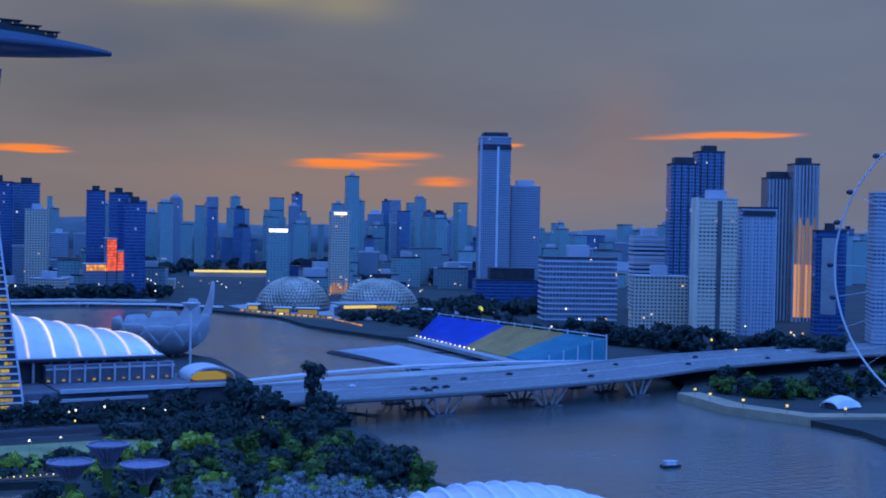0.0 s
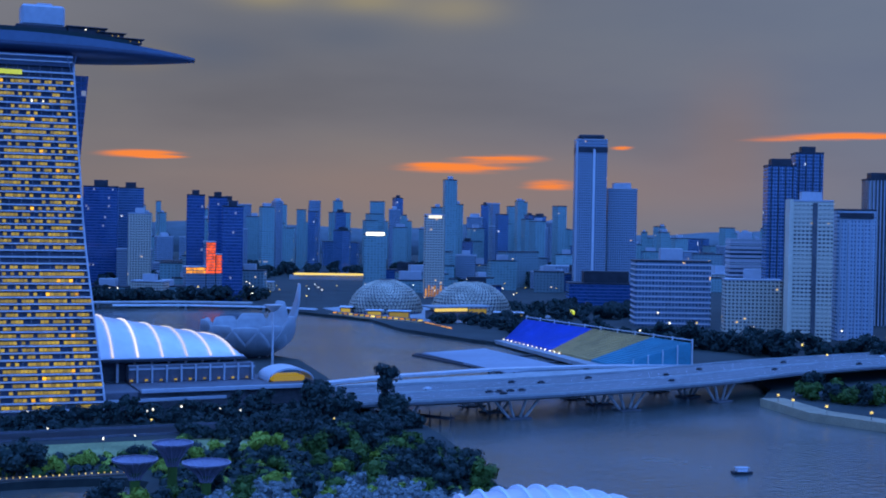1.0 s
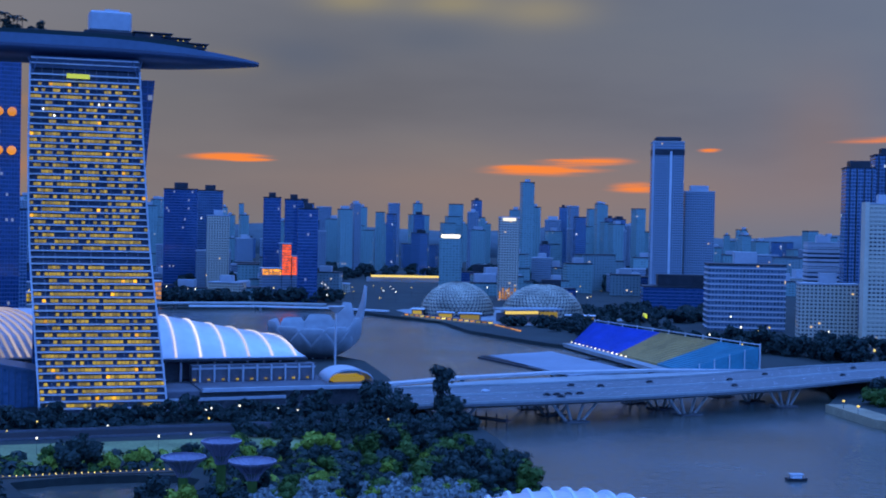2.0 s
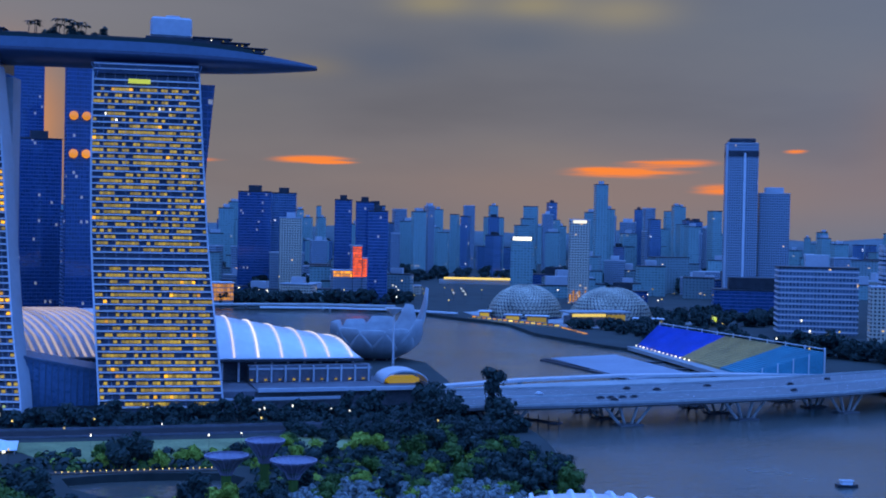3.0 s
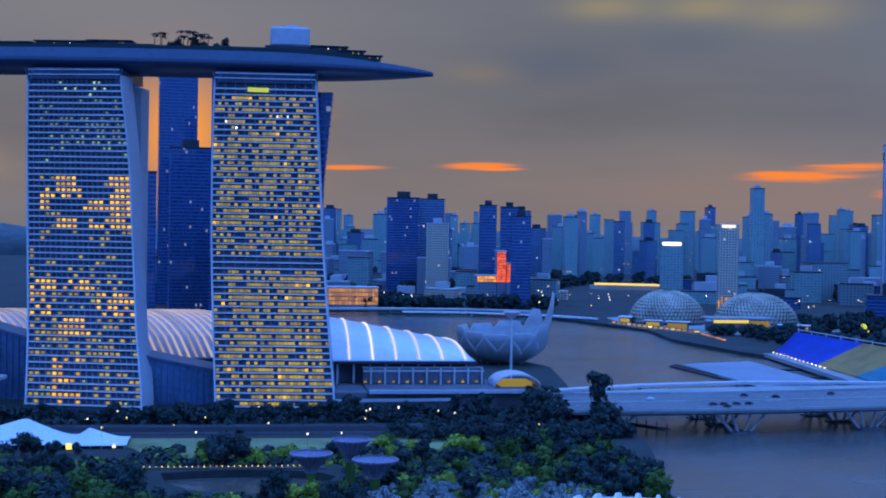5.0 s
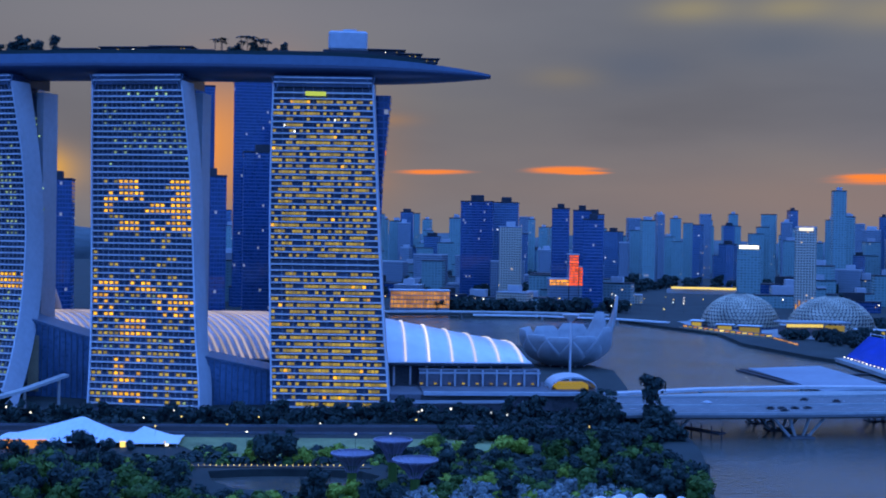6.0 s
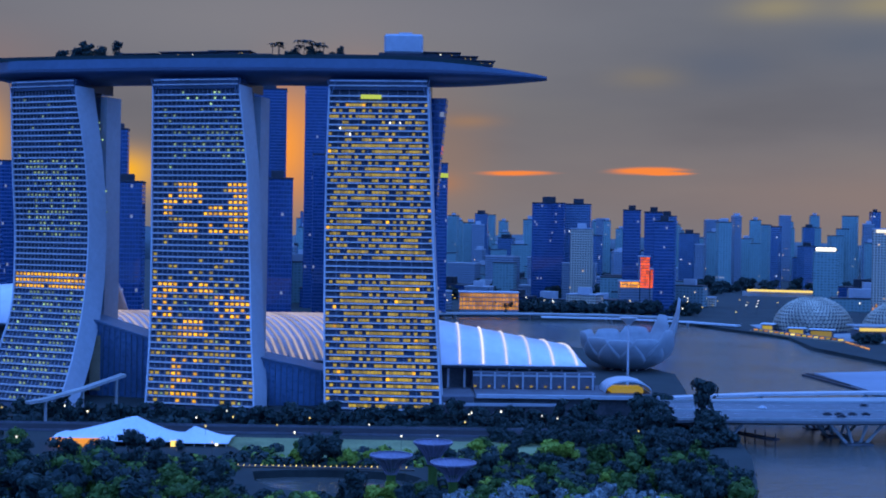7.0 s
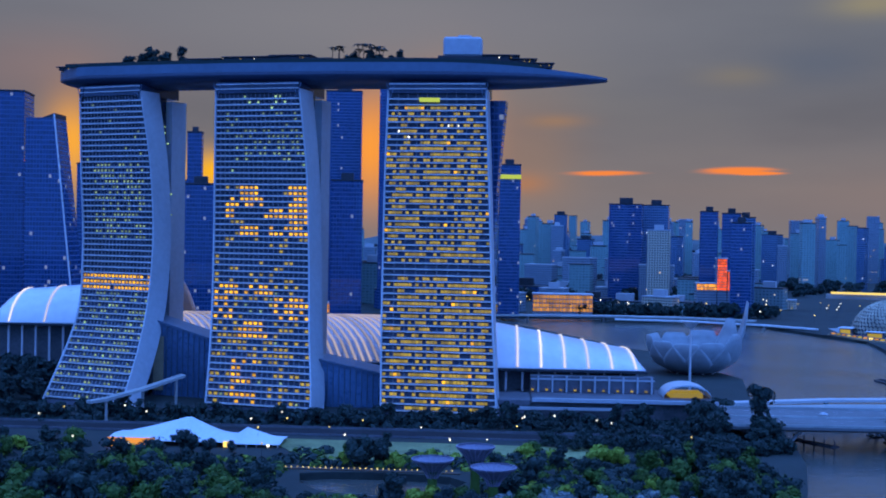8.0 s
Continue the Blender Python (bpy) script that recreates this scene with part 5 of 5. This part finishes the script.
# plain white strip along the slanting edge
part("edge_light", loft(bmesh.new(), [[(x - 0.5, -0.8, z), (x + 0.6, -0.8, z), (x + 0.6, 0.2, z), (x - 0.5, 0.2, z)] for x, z in ((16.7, 40), (0.0, 192.2))]), M["white"], e, "bright white edge")
for x, y, w, h in ((-178, 410, 30, 143), (-38, 400, 29, 148), (116, 724, 25, 182), (36, 535, 27, 256), (-100, 520, 40, 120), (-27, 850, 47, 286), (-5, 700, 46, 188), (-102, 900, 47, 284), (-194, 452, 14, 195), (40, 640, 40, 110), (-230, 520, 40, 150), (-150, 640, 44, 118), (-330, 620, 60, 170)):
    e = block("deep blue glass business tower with few lights", x, y, 5, w, w * 0.9, h, "deep" if h > 125 else "blue", 0.4, group="business towers")
    if x == 116:
        part("sign", cube(-12.8, -12.6, 163, 12.8, -11.6, 168), M["lime"], e, "lime glowing sign band")
    if x == 36 and y == 535:
        for zz in (163, 200):
            for xx in (-7, 5):
                bm = bmesh.new()
                bmesh.ops.create_uvsphere(bm, u_segments=14, v_segments=8, radius=4.4, matrix=Matrix.Translation((xx, -14, zz)))
                part("light_globe", bm, M["amber"], e, "round amber facade light")

# far skyline, most walls in the haze-tinted facade
rng = random.Random(11)
n = 0
for i in range(290):
    a = math.radians(-47 + 52 * rng.random())
    r = rng.uniform(2350, 3600)
    x, y = 40 - math.sin(a) * r, -780 + math.cos(a) * r
    east = math.degrees(a) < -30.5
    cluster = noise.noise(Vector((math.degrees(a) * 0.55, 1.7, 0)))
    lift = rng.choice((-42, -30, -18, -8, 2)) if east else rng.choice((-34, -16, -4, 6, 16, 26, 36)) + 16 * cluster
    if not east and cluster < -0.18 and rng.random() < 0.6:
        lift = -30
    h = 102 + lift / 2250 * r
    w = rng.uniform(13, 31)
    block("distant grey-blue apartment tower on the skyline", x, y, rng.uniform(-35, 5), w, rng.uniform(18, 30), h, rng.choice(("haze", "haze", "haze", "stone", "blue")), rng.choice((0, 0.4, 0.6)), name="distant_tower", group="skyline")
for i in range(110):
    a = math.radians(-45 + 48 * rng.random())
    r = rng.uniform(1500, 2200)
    if math.radians(-21) < a < math.radians(-14.5) or r * math.cos(a) < 1610:
        continue
    x, y = 40 - math.sin(a) * r, -780 + math.cos(a) * r
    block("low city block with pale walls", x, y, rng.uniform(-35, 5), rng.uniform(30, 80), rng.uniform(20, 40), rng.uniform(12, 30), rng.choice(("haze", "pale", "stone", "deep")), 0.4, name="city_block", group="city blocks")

for i in range(120):
    a = math.radians(-46 + 50 * rng.random())
    r = rng.uniform(1720, 2320)
    if math.radians(-21.5) < a < math.radians(-14) or r * math.cos(a) < 1690:
        continue
    x, y = 40 - math.sin(a) * r, -780 + math.cos(a) * r
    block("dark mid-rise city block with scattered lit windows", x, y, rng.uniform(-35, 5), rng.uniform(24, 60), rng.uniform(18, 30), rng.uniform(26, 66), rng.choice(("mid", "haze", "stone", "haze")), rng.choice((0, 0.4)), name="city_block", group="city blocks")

# ---- lit landmarks over the bay ----
e = thing("bridge_light_line", "long golden light strip along a bridge", "light strip")
part("strip", prism(bmesh.new(), [(655, 1338), (834, 1280), (835, 1283), (656, 1341)], 11, 14.5), M["yellow"], e)
part("girder", prism(bmesh.new(), [(648, 1342), (843, 1282), (847, 1294), (652, 1354)], 3, 10.5), M["concrete"], e)


def lit_house(label, x0, x1, y0, y1, z1, mat, cols, rows, zb=3.0):
    """A dark house with a grid of lit windows on the side that faces the bay."""
    e = thing("floodlit_house", label, "building")
    part("body", cube(x0, y0, 2.8, x1, y1, z1, bevel=0.4), F["stone"], e)
    part("cornice", cube(x0 - 1, y0 - 1.5, z1, x1 + 1, y1 + 1, z1 + 1.5, bevel=0.3), M["slab"], e)
    w, h = (x1 - x0) / cols, (z1 - zb) / rows
    pane = None
    for i in range(cols):
        for k in range(rows):
            m = Matrix.Translation((x0 + (i + 0.5) * w, y0 - 0.35, zb + k * h))
            if pane is None:
                pane = part("window", cube(-w * 0.41, -0.2, 0.1 * h, w * 0.41, 0.3, 0.86 * h), M[mat], e)
                pane.matrix_basis = m
            else:
                again(pane, m)
    return e


# glowing panes stand in for amber floodlight across this front
lit_house("grand old waterfront building floodlit amber", 148, 221, 778, 800, 28, "amber_dim", 18, 4, 7)
lit_house("stepped tower with red-lit windows", 384, 396, 850, 866, 74, "red", 5, 11, 34)
lit_house("low wing with orange-lit windows", 358, 383, 848, 866, 42, "amber", 10, 2, 34)
lit_house("slim house with orange-lit windows", 397, 405, 850, 866, 58, "red", 3, 6, 34)
lit_house("low hall with a warm lit frontage", 690, 760, 835, 850, 14, "gold_dim", 12, 2, 3)
lit_house("long low hall with warm windows", 60, 130, 790, 806, 14, "gold_dim", 12, 2, 4)
lit_house("low waterfront hall glowing amber", -5, 19, 794, 808, 15, "amber", 8, 2, 4)
lit_house("low waterfront hall glowing amber", -100, -70, 724, 738, 15, "amber", 8, 2, 4)
# scattered street lamps of the far shore
rng = random.Random(21)
post = None
for i in range(130):
    if i < 40:
        x, y = rng.uniform(60, 450), rng.uniform(770, 960)
    elif i < 80:
        x, y = rng.uniform(430, 900), rng.uniform(640, 1000)
    elif i < 105:
        x, y = rng.uniform(560, 820), rng.uniform(-60, 330)
    else:
        x, y = rng.uniform(-130, 205), rng.uniform(-240, -120)
    h = rng.uniform(8, 16) if i < 105 else rng.uniform(5, 9)
    k = 0.8 if i < 105 else 0.45
    if post is None:
        post = thing("street_lamp", "street lamp with a bright white head", "street lamp", group="street lamps")
        part("post", tube(bmesh.new(), (0, 0, 0), (0, 0, 10), 0.16, 0.1, 6), M["dark"], post)
        part("head", cube(-0.8, -0.8, 9.8, 0.8, 0.8, 11.0, bevel=0.3), M["bulb"], post)
        warm = thing("street_lamp", "street lamp with a warm yellow head", "street lamp", Matrix.Translation((470, 700, 3)), group="street lamps")
        part("post", tube(bmesh.new(), (0, 0, 0), (0, 0, 10), 0.16, 0.1, 6), M["dark"], warm)
        part("head", cube(-0.8, -0.8, 9.8, 0.8, 0.8, 11.0, bevel=0.3), M["yellow"], warm)
        post.location = (420, 760, 3)
    copy_thing(post if rng.random() < 0.5 else warm, Matrix.Translation((x, y, 2.9)) @ Matrix.Diagonal((k, k, h / 10, 1)))


# ridge added to stand in for the blue haze band on the horizon
def hills():
    rng = random.Random(2)
    bm = bmesh.new()
    rings = []
    for i in range(61):
        a = math.radians(-62 + 90 * i / 60)
        h = 92 + 45 * noise.noise(Vector((i * 0.23, 0, 0))) + 25 * noise.noise(Vector((i * 0.9, 3, 0)))
        d = Vector((-math.sin(a), math.cos(a), 0))
        o = Vector((60, -780, 0))
        rings.append([o + d * 4000 + Vector((0, 0, 2)), o + d * 4350 + Vector((0, 0, h)), o + d * 4700 + Vector((0, 0, 2))])
    loft(bm, rings, closed=True)
    tagged(part("backdrop_hills", bm, M["hill"], smooth=True), "low ridge standing in for horizon haze", "hills", kind="structure")


hills()

# ---- observation wheel (its rim) ----
WHEEL = Vector((478, -374, 86))


def wheel():
    e = thing("observation_wheel", "giant white observation wheel with slender rim", "ferris wheel")
    c, r = WHEEL, 76
    ax = Vector((0.60, -0.80, 0.0)).normalized()
    bm, bm2 = bmesh.new(), bmesh.new()
    pts = [c + ax * math.cos(a) * r + Vector((0, 0, 1)) * math.sin(a) * r for a in np.linspace(0, 6.283, 97)]
    n = Vector((ax.y, -ax.x, 0))
    for a, b in zip(pts, pts[1:]):
        for s in (-1.2, 1.2):
            tube(bm, a + n * s, b + n * s, 0.32, 0.32, 5)
    part("rim", bm, M["steel"], e, "white tubular rim")
    for i in range(28):
        p = pts[int(i * 96 / 28)]
        q = p + (p - c).normalized() * 2.0
        b3 = bmesh.new()
        bmesh.ops.create_uvsphere(b3, u_segments=10, v_segments=6, radius=1, matrix=Matrix.Translation(q) @ Matrix.Diagonal((1.3, 2.0, 1.3, 1)))
        part("capsule", b3, M["atrium"], e)
        part("spoke", tube(bmesh.new(), c, p, 0.1, 0.1, 4), M["steel"], e)
    part("hub", tube(bmesh.new(), c - n * 6, c + n * 6, 2.2, 2.2, 16), M["steel"], e)
    for s in (-1, 1):
        for k in (-26, 26):
            part("leg", tube(bmesh.new(), c + n * 5 * s, Vector((c.x + ax.x * k + n.x * 20 * s, c.y + ax.y * k + n.y * 20 * s, 3)), 1.3, 1.5), M["steel"], e)
    return e


wheel()

# ---- gardens: glass dome, tree-towers, tents, pond lights ----


def glass_dome():
    e = thing("conservatory", "white ribbed shell-shaped glass conservatory", "greenhouse")
    m = Matrix.Translation((146, -486, 3)) @ Matrix.Rotation(math.radians(-20), 4, "Z")
    a, b, h = 50, 62, 33

    def p(u, v, k=1.0):
        x = -a + 2 * a * u
        q = math.sqrt(max(0, 1 - (2 * u - 1) ** 2))
        t = math.pi * v
        return m @ Vector((x * k, -math.cos(t) * b * q * k, math.sin(t) ** 0.9 * h * q**0.8 * k))
    bm = bmesh.new()
    loft(bm, [[p(i / 40, j / 24) for j in range(25)] for i in range(1, 40)], closed=False)
    part("skin", bm, M["roof"], e, "pale glass skin", smooth=True)
    for i in range(2, 39, 2):
        bm = bmesh.new()
        loft(bm, [[p(i / 40 - 0.004, j / 24), p(i / 40 + 0.004, j / 24), p(i / 40 + 0.004, j / 24, 1.03), p(i / 40 - 0.004, j / 24, 1.03)] for j in range(25)])
        part("rib", bm, M["dome_rib"], e, "white arched rib")
    return e


glass_dome()


def supertree(x, y, h, r):
    e = thing("tree_tower", "lilac funnel-topped steel tree tower", "garden tower", Matrix.Translation((x, y, 3)), group="tree towers")
    h -= 3
    bm = bmesh.new()
    loft(bm, [[(math.cos(a) * q, math.sin(a) * q, z) for a in np.linspace(0, 6.283, 17)[:-1]] for z, q in ((-0.3, 2.2), (h * 0.3, 1.7), (h * 0.6, 1.8), (h * 0.74, 2.6))])
    part("stem", bm, M["leaf_mid"], e, "planted stem")
    for i in range(20):
        a = 6.283 * i / 20
        bm = bmesh.new()
        pr = None
        for t in np.linspace(0, 1, 6):
            q = 2.0 + (r - 2.0) * t**1.6
            p = Vector((math.cos(a) * q, math.sin(a) * q, h * (0.55 + 0.45 * t)))
            if pr:
                tube(bm, pr, p, 0.28, 0.28, 4)
            pr = p
        part("branch", bm, M["funnel"], e)
    bm = bmesh.new()
    loft(bm, [[(math.cos(a) * q, math.sin(a) * q, z) for a in np.linspace(0, 6.283, 21)[:-1]] for z, q in ((h * 0.72, r * 0.36), (h * 0.86, r * 0.58), (h * 0.97, r * 0.9), (h, r))], caps=False)
    part("funnel", bm, M["funnel"], e, "lilac funnel skin")
    part("rim", loft(bmesh.new(), [[(math.cos(a) * q, math.sin(a) * q, z) for a in np.linspace(0, 6.283, 25)[:-1]] for z, q in ((h - 0.4, r - 0.3), (h + 0.3, r), (h + 0.3, r - 0.6))], caps=False), M["funnel"], e)
    return e


for x, y, h, r in ((94.6, -298, 21.5, 7.5), (78.9, -310, 18.5, 8.0), (101.6, -320, 17.8, 8.5)):
    supertree(x, y, h, r)


def tent(label, x0, x1, xp, y0, y1, zt, ze):
    e = thing("tent", label, "tent", group="tents")
    bm = bmesh.new()
    rings = []
    for i in range(25):
        u = i / 24
        x = x0 + (x1 - x0) * u
        k = (x - x0) / (xp - x0) if x < xp else (x1 - x) / (x1 - xp)
        z = ze + (zt - ze) * max(0, k) ** 1.25
        rings.append([(x, y0, ze - 1), (x, (y0 + y1) / 2 - 1, z), (x, (y0 + y1) / 2 + 1, z), (x, y1, ze - 1), (x, y1, ze - 1.2), (x, (y0 + y1) / 2, z - 0.3), (x, y0, ze - 1.2)])
    loft(bm, rings)
    part("canopy", bm, M["canvas"], e, "pale blue-white canvas canopy", smooth=False)
    for x in np.linspace(x0 + 1, x1 - 1, 6):
        for y in (y0 + 0.4, y1 - 0.4):
            part("pole", tube(bmesh.new(), (x, y, 2.9), (x, y, ze - 1), 0.15), M["steel"], e)
    return e


t1 = tent("large peaked white event tent, warmly lit inside", -76, -18, -40.5, -208, -180, 15.0, 6.5)
part("lit_wall", cube(-75, -209.5, 2.9, -53, -208.5, 6.8), M["amber"], t1, "amber-lit side wall")
t2 = tent("smaller peaked white event tent", -22, 4, -13.2, -206, -182, 10.5, 5.6)
part("lamp", cube(-21.5, -208.6, 3.4, -19, -208, 6.0), M["yellow"], t2)
part("lamp", cube(-2, -206.6, 3.6, -0.6, -206, 4.6), M["bulb"], t2)

e = thing("boardwalk", "wooden boardwalk with a row of small lamps by the pond", "boardwalk")
part("deck", prism(bmesh.new(), [(14, -255), (88, -259), (88, -256), (14, -252)], 2.6, 3.5), M["bark"], e)
bulb = None
for i in range(30):
    x = 15 + 2.4 * i
    if bulb is None:
        bulb = part("lamp", cube(-0.2, -0.2, 0, 0.2, 0.2, 0.45), M["yellow"], e)
        bulb.location = (x, -255.2 - 0.05 * i, 3.9)
    else:
        again(bulb, Matrix.Translation((x, -255.2 - 0.05 * i, 3.9)))
e = thing("lawn", "mown event lawn behind the gardens", "lawn", kind="structure")
part("grass", prism(bmesh.new(), [(-20, -178), (150, -186), (165, -212), (20, -236), (6, -205)], 2.7, 3.15), M["lawn"], e)
# the avenue behind the gardens
e = thing("road", "dark avenue with low barriers", "road", kind="structure")
part("carriageway", prism(bmesh.new(), [(-400, -140), (190, -152), (190, -172), (-400, -162)], 2.6, 3.1), M["asphalt"], e)
for y0 in (-141, -164):
    part("barrier", prism(bmesh.new(), [(-400, y0 + 4), (190, y0 - 8), (190, y0 - 8.4), (-400, y0 + 3.6)], 3.0, 4.1), M["roofing"], e)
# elevated walkway by the southern tower
e = thing("garden_walkway", "elevated pale walkway on slim columns", "footbridge")
bm = bmesh.new()
loft(bm, [[(x - 1.8, y + 1.8, z), (x + 1.8, y - 1.8, z), (x + 1.8, y - 1.8, z + 1.4), (x - 1.8, y + 1.8, z + 1.4)] for x, y, z in ((-104, -146, 13.0), (-98, -140, 13.6), (-82, -125, 17.5), (-65, -108, 23.0))])
part("deck", bm, M["concrete"], e)
for x, y, z in ((-97, -139, 13.4), (-82, -125, 17.2), (-68, -111, 22.0)):
    part("column", tube(bmesh.new(), (x, y, 2.8), (x, y, z), 0.8), M["concrete"], e)
# lobby glass between the towers
for x0, y0, x1, y1, za, zb in ((2.5, -68, 41, -66, 29, 21), (-102, -32, -60, -46, 47, 36)):
    e = thing("lobby_wing", "dark blue glazed lobby wing between the towers", "glass wing")
    part("glass", loft(bmesh.new(), [[(x0, y0, 3), (x0, y0, za), (x0, y0 + 30, za), (x0, y0 + 30, 3)], [(x1, y1, 3), (x1, y1, zb), (x1, y1 + 30, zb), (x1, y1 + 30, 3)]]), M["lobby"], e)
    if x0 < 0:
        # brown panel paints in a dim amber-lit strip of the glazing
        part("lit_panel", cube(x0 + 1, y0 - 3.2, 6, x0 + 7, y0 - 2.2, 38), M["tan"], e, "tall brown panel for a dim amber glow")
    for i in range(12):
        t = (i + 0.5) / 12
        x, y, z = x0 + (x1 - x0) * t, y0 + (y1 - y0) * t, za + (zb - za) * t
        part("mullion", cube(x - 0.2, y - 0.9, 3, x + 0.2, y - 0.05, z - 0.3), M["hull_top"], e)
    part("roof_edge", loft(bmesh.new(), [[(x0, y0 - 1.2, za), (x0, y0 - 1.2, za + 1.3), (x0, y0 + 31, za + 1.3), (x0, y0 + 31, za)], [(x1, y1 - 1.2, zb), (x1, y1 - 1.2, zb + 1.3), (x1, y1 + 31, zb + 1.3), (x1, y1 + 31, zb)]]), M["hull_top"], e)


def boat(x, y, ang, L):
    e = thing("river_boat", "small pale passenger boat on the water", "boat", Matrix.Translation((x, y, 0)) @ Matrix.Rotation(math.radians(ang), 4, "Z"))
    bm = bmesh.new()
    rings = []
    for t in np.linspace(-1, 1, 9):
        w = 1.9 * (1 - max(0, t) ** 3 * 0.95)
        rings.append([(t * L / 2, -w, 1.1), (t * L / 2, -w * 0.7, -0.3), (t * L / 2, w * 0.7, -0.3), (t * L / 2, w, 1.1)])
    loft(bm, rings)
    part("hull", bm, M["dark"], e)
    part("cabin", cube(-L * 0.3, -1.5, 1.0, L * 0.2, 1.5, 2.6, bevel=0.2), M["white"], e)
    part("roof", cube(-L * 0.36, -1.8, 2.6, L * 0.28, 1.8, 2.85, bevel=0.08), M["endwall"], e)


boat(328, -324, -15, 9)


# ---- eastern quay and small lit things ----
e = thing("eastern_quay", "eastern promenade quay wall, tan for golden lamplight", "quay")
# golden lamplight on the quay edge is put into the wall's colour
part("wall", prism(bmesh.new(), [(466, -160), (455, -215), (469, -263), (540, -292), (548, -284), (480, -252), (470, -214), (480, -164)], -1.5, 4.6), M["tan"], e)
for x, y in ((456, -196), (457, -222), (464, -248), (486, -268), (512, -279), (462, -176)):
    e = thing("quay_lamp", "lamp on the quay with a warm glow", "street lamp", Matrix.Translation((x + 4, y, 4.5)), group="quay lamps")
    part("post", tube(bmesh.new(), (0, 0, 0), (0, 0, 3.6), 0.12, 0.1, 6), M["dark"], e)
    part("head", cube(-0.7, -0.7, 3.5, 0.7, 0.7, 4.7, bevel=0.3), M["yellow"], e)
e = thing("shell_pavilion", "small white shell-roofed pavilion on the quay", "pavilion")
bm = bmesh.new()
loft(bm, [[(520 + 9 * u, -236 + 7 * v, 4 + 6 * math.sqrt(max(0, 1 - v * v)) * (1 - 0.5 * u * u)) for v in np.linspace(-1, 1, 9)] + [(520 + 9 * u, -236 + 6.6 * v, 3.4 + 6 * math.sqrt(max(0, 1 - v * v)) * (1 - 0.5 * u * u)) for v in np.linspace(1, -1, 9)] for u in np.linspace(-1, 1, 7)])
part("roof", bm, M["white"], e)
part("base", cube(514, -242, 2.8, 526, -230, 5.0), M["dark_concrete"], e)
for name, lab, x, y, mat, w in (("lit_kiosk", "round kiosk glowing lime yellow", 678, 427, "lime", 3.6), ("lit_kiosk", "low kiosk glowing lime yellow", 832, 180, "lime", 5.0)):
    e = thing(name, lab, "kiosk", Matrix.Translation((x, y, 3)))
    bm = bmesh.new()
    bmesh.ops.create_uvsphere(bm, u_segments=16, v_segments=8, radius=1, matrix=Matrix.Translation((0, 0, 7)) @ Matrix.Diagonal((w, w, 3.4, 1)))
    part("globe", bm, M[mat], e)
    part("stand", tube(bmesh.new(), (0, 0, -0.2), (0, 0, 5), w * 0.5, w * 0.4, 14), M["dark"], e)
# timber jetty under the bridge end
e = thing("jetty", "dark timber jetty on piles", "jetty")
part("deck", prism(bmesh.new(), [(247, -148), (262, -172), (267, -168), (252, -145)], 3.0, 3.8), M["dark"], e)
for i in range(5):
    t = i / 4
    x, y = 250 + 14 * t, -148 - 22 * t
    part("post", tube(bmesh.new(), (x, y, -1.8), (x, y, 6.5), 0.4), M["dark"], e)
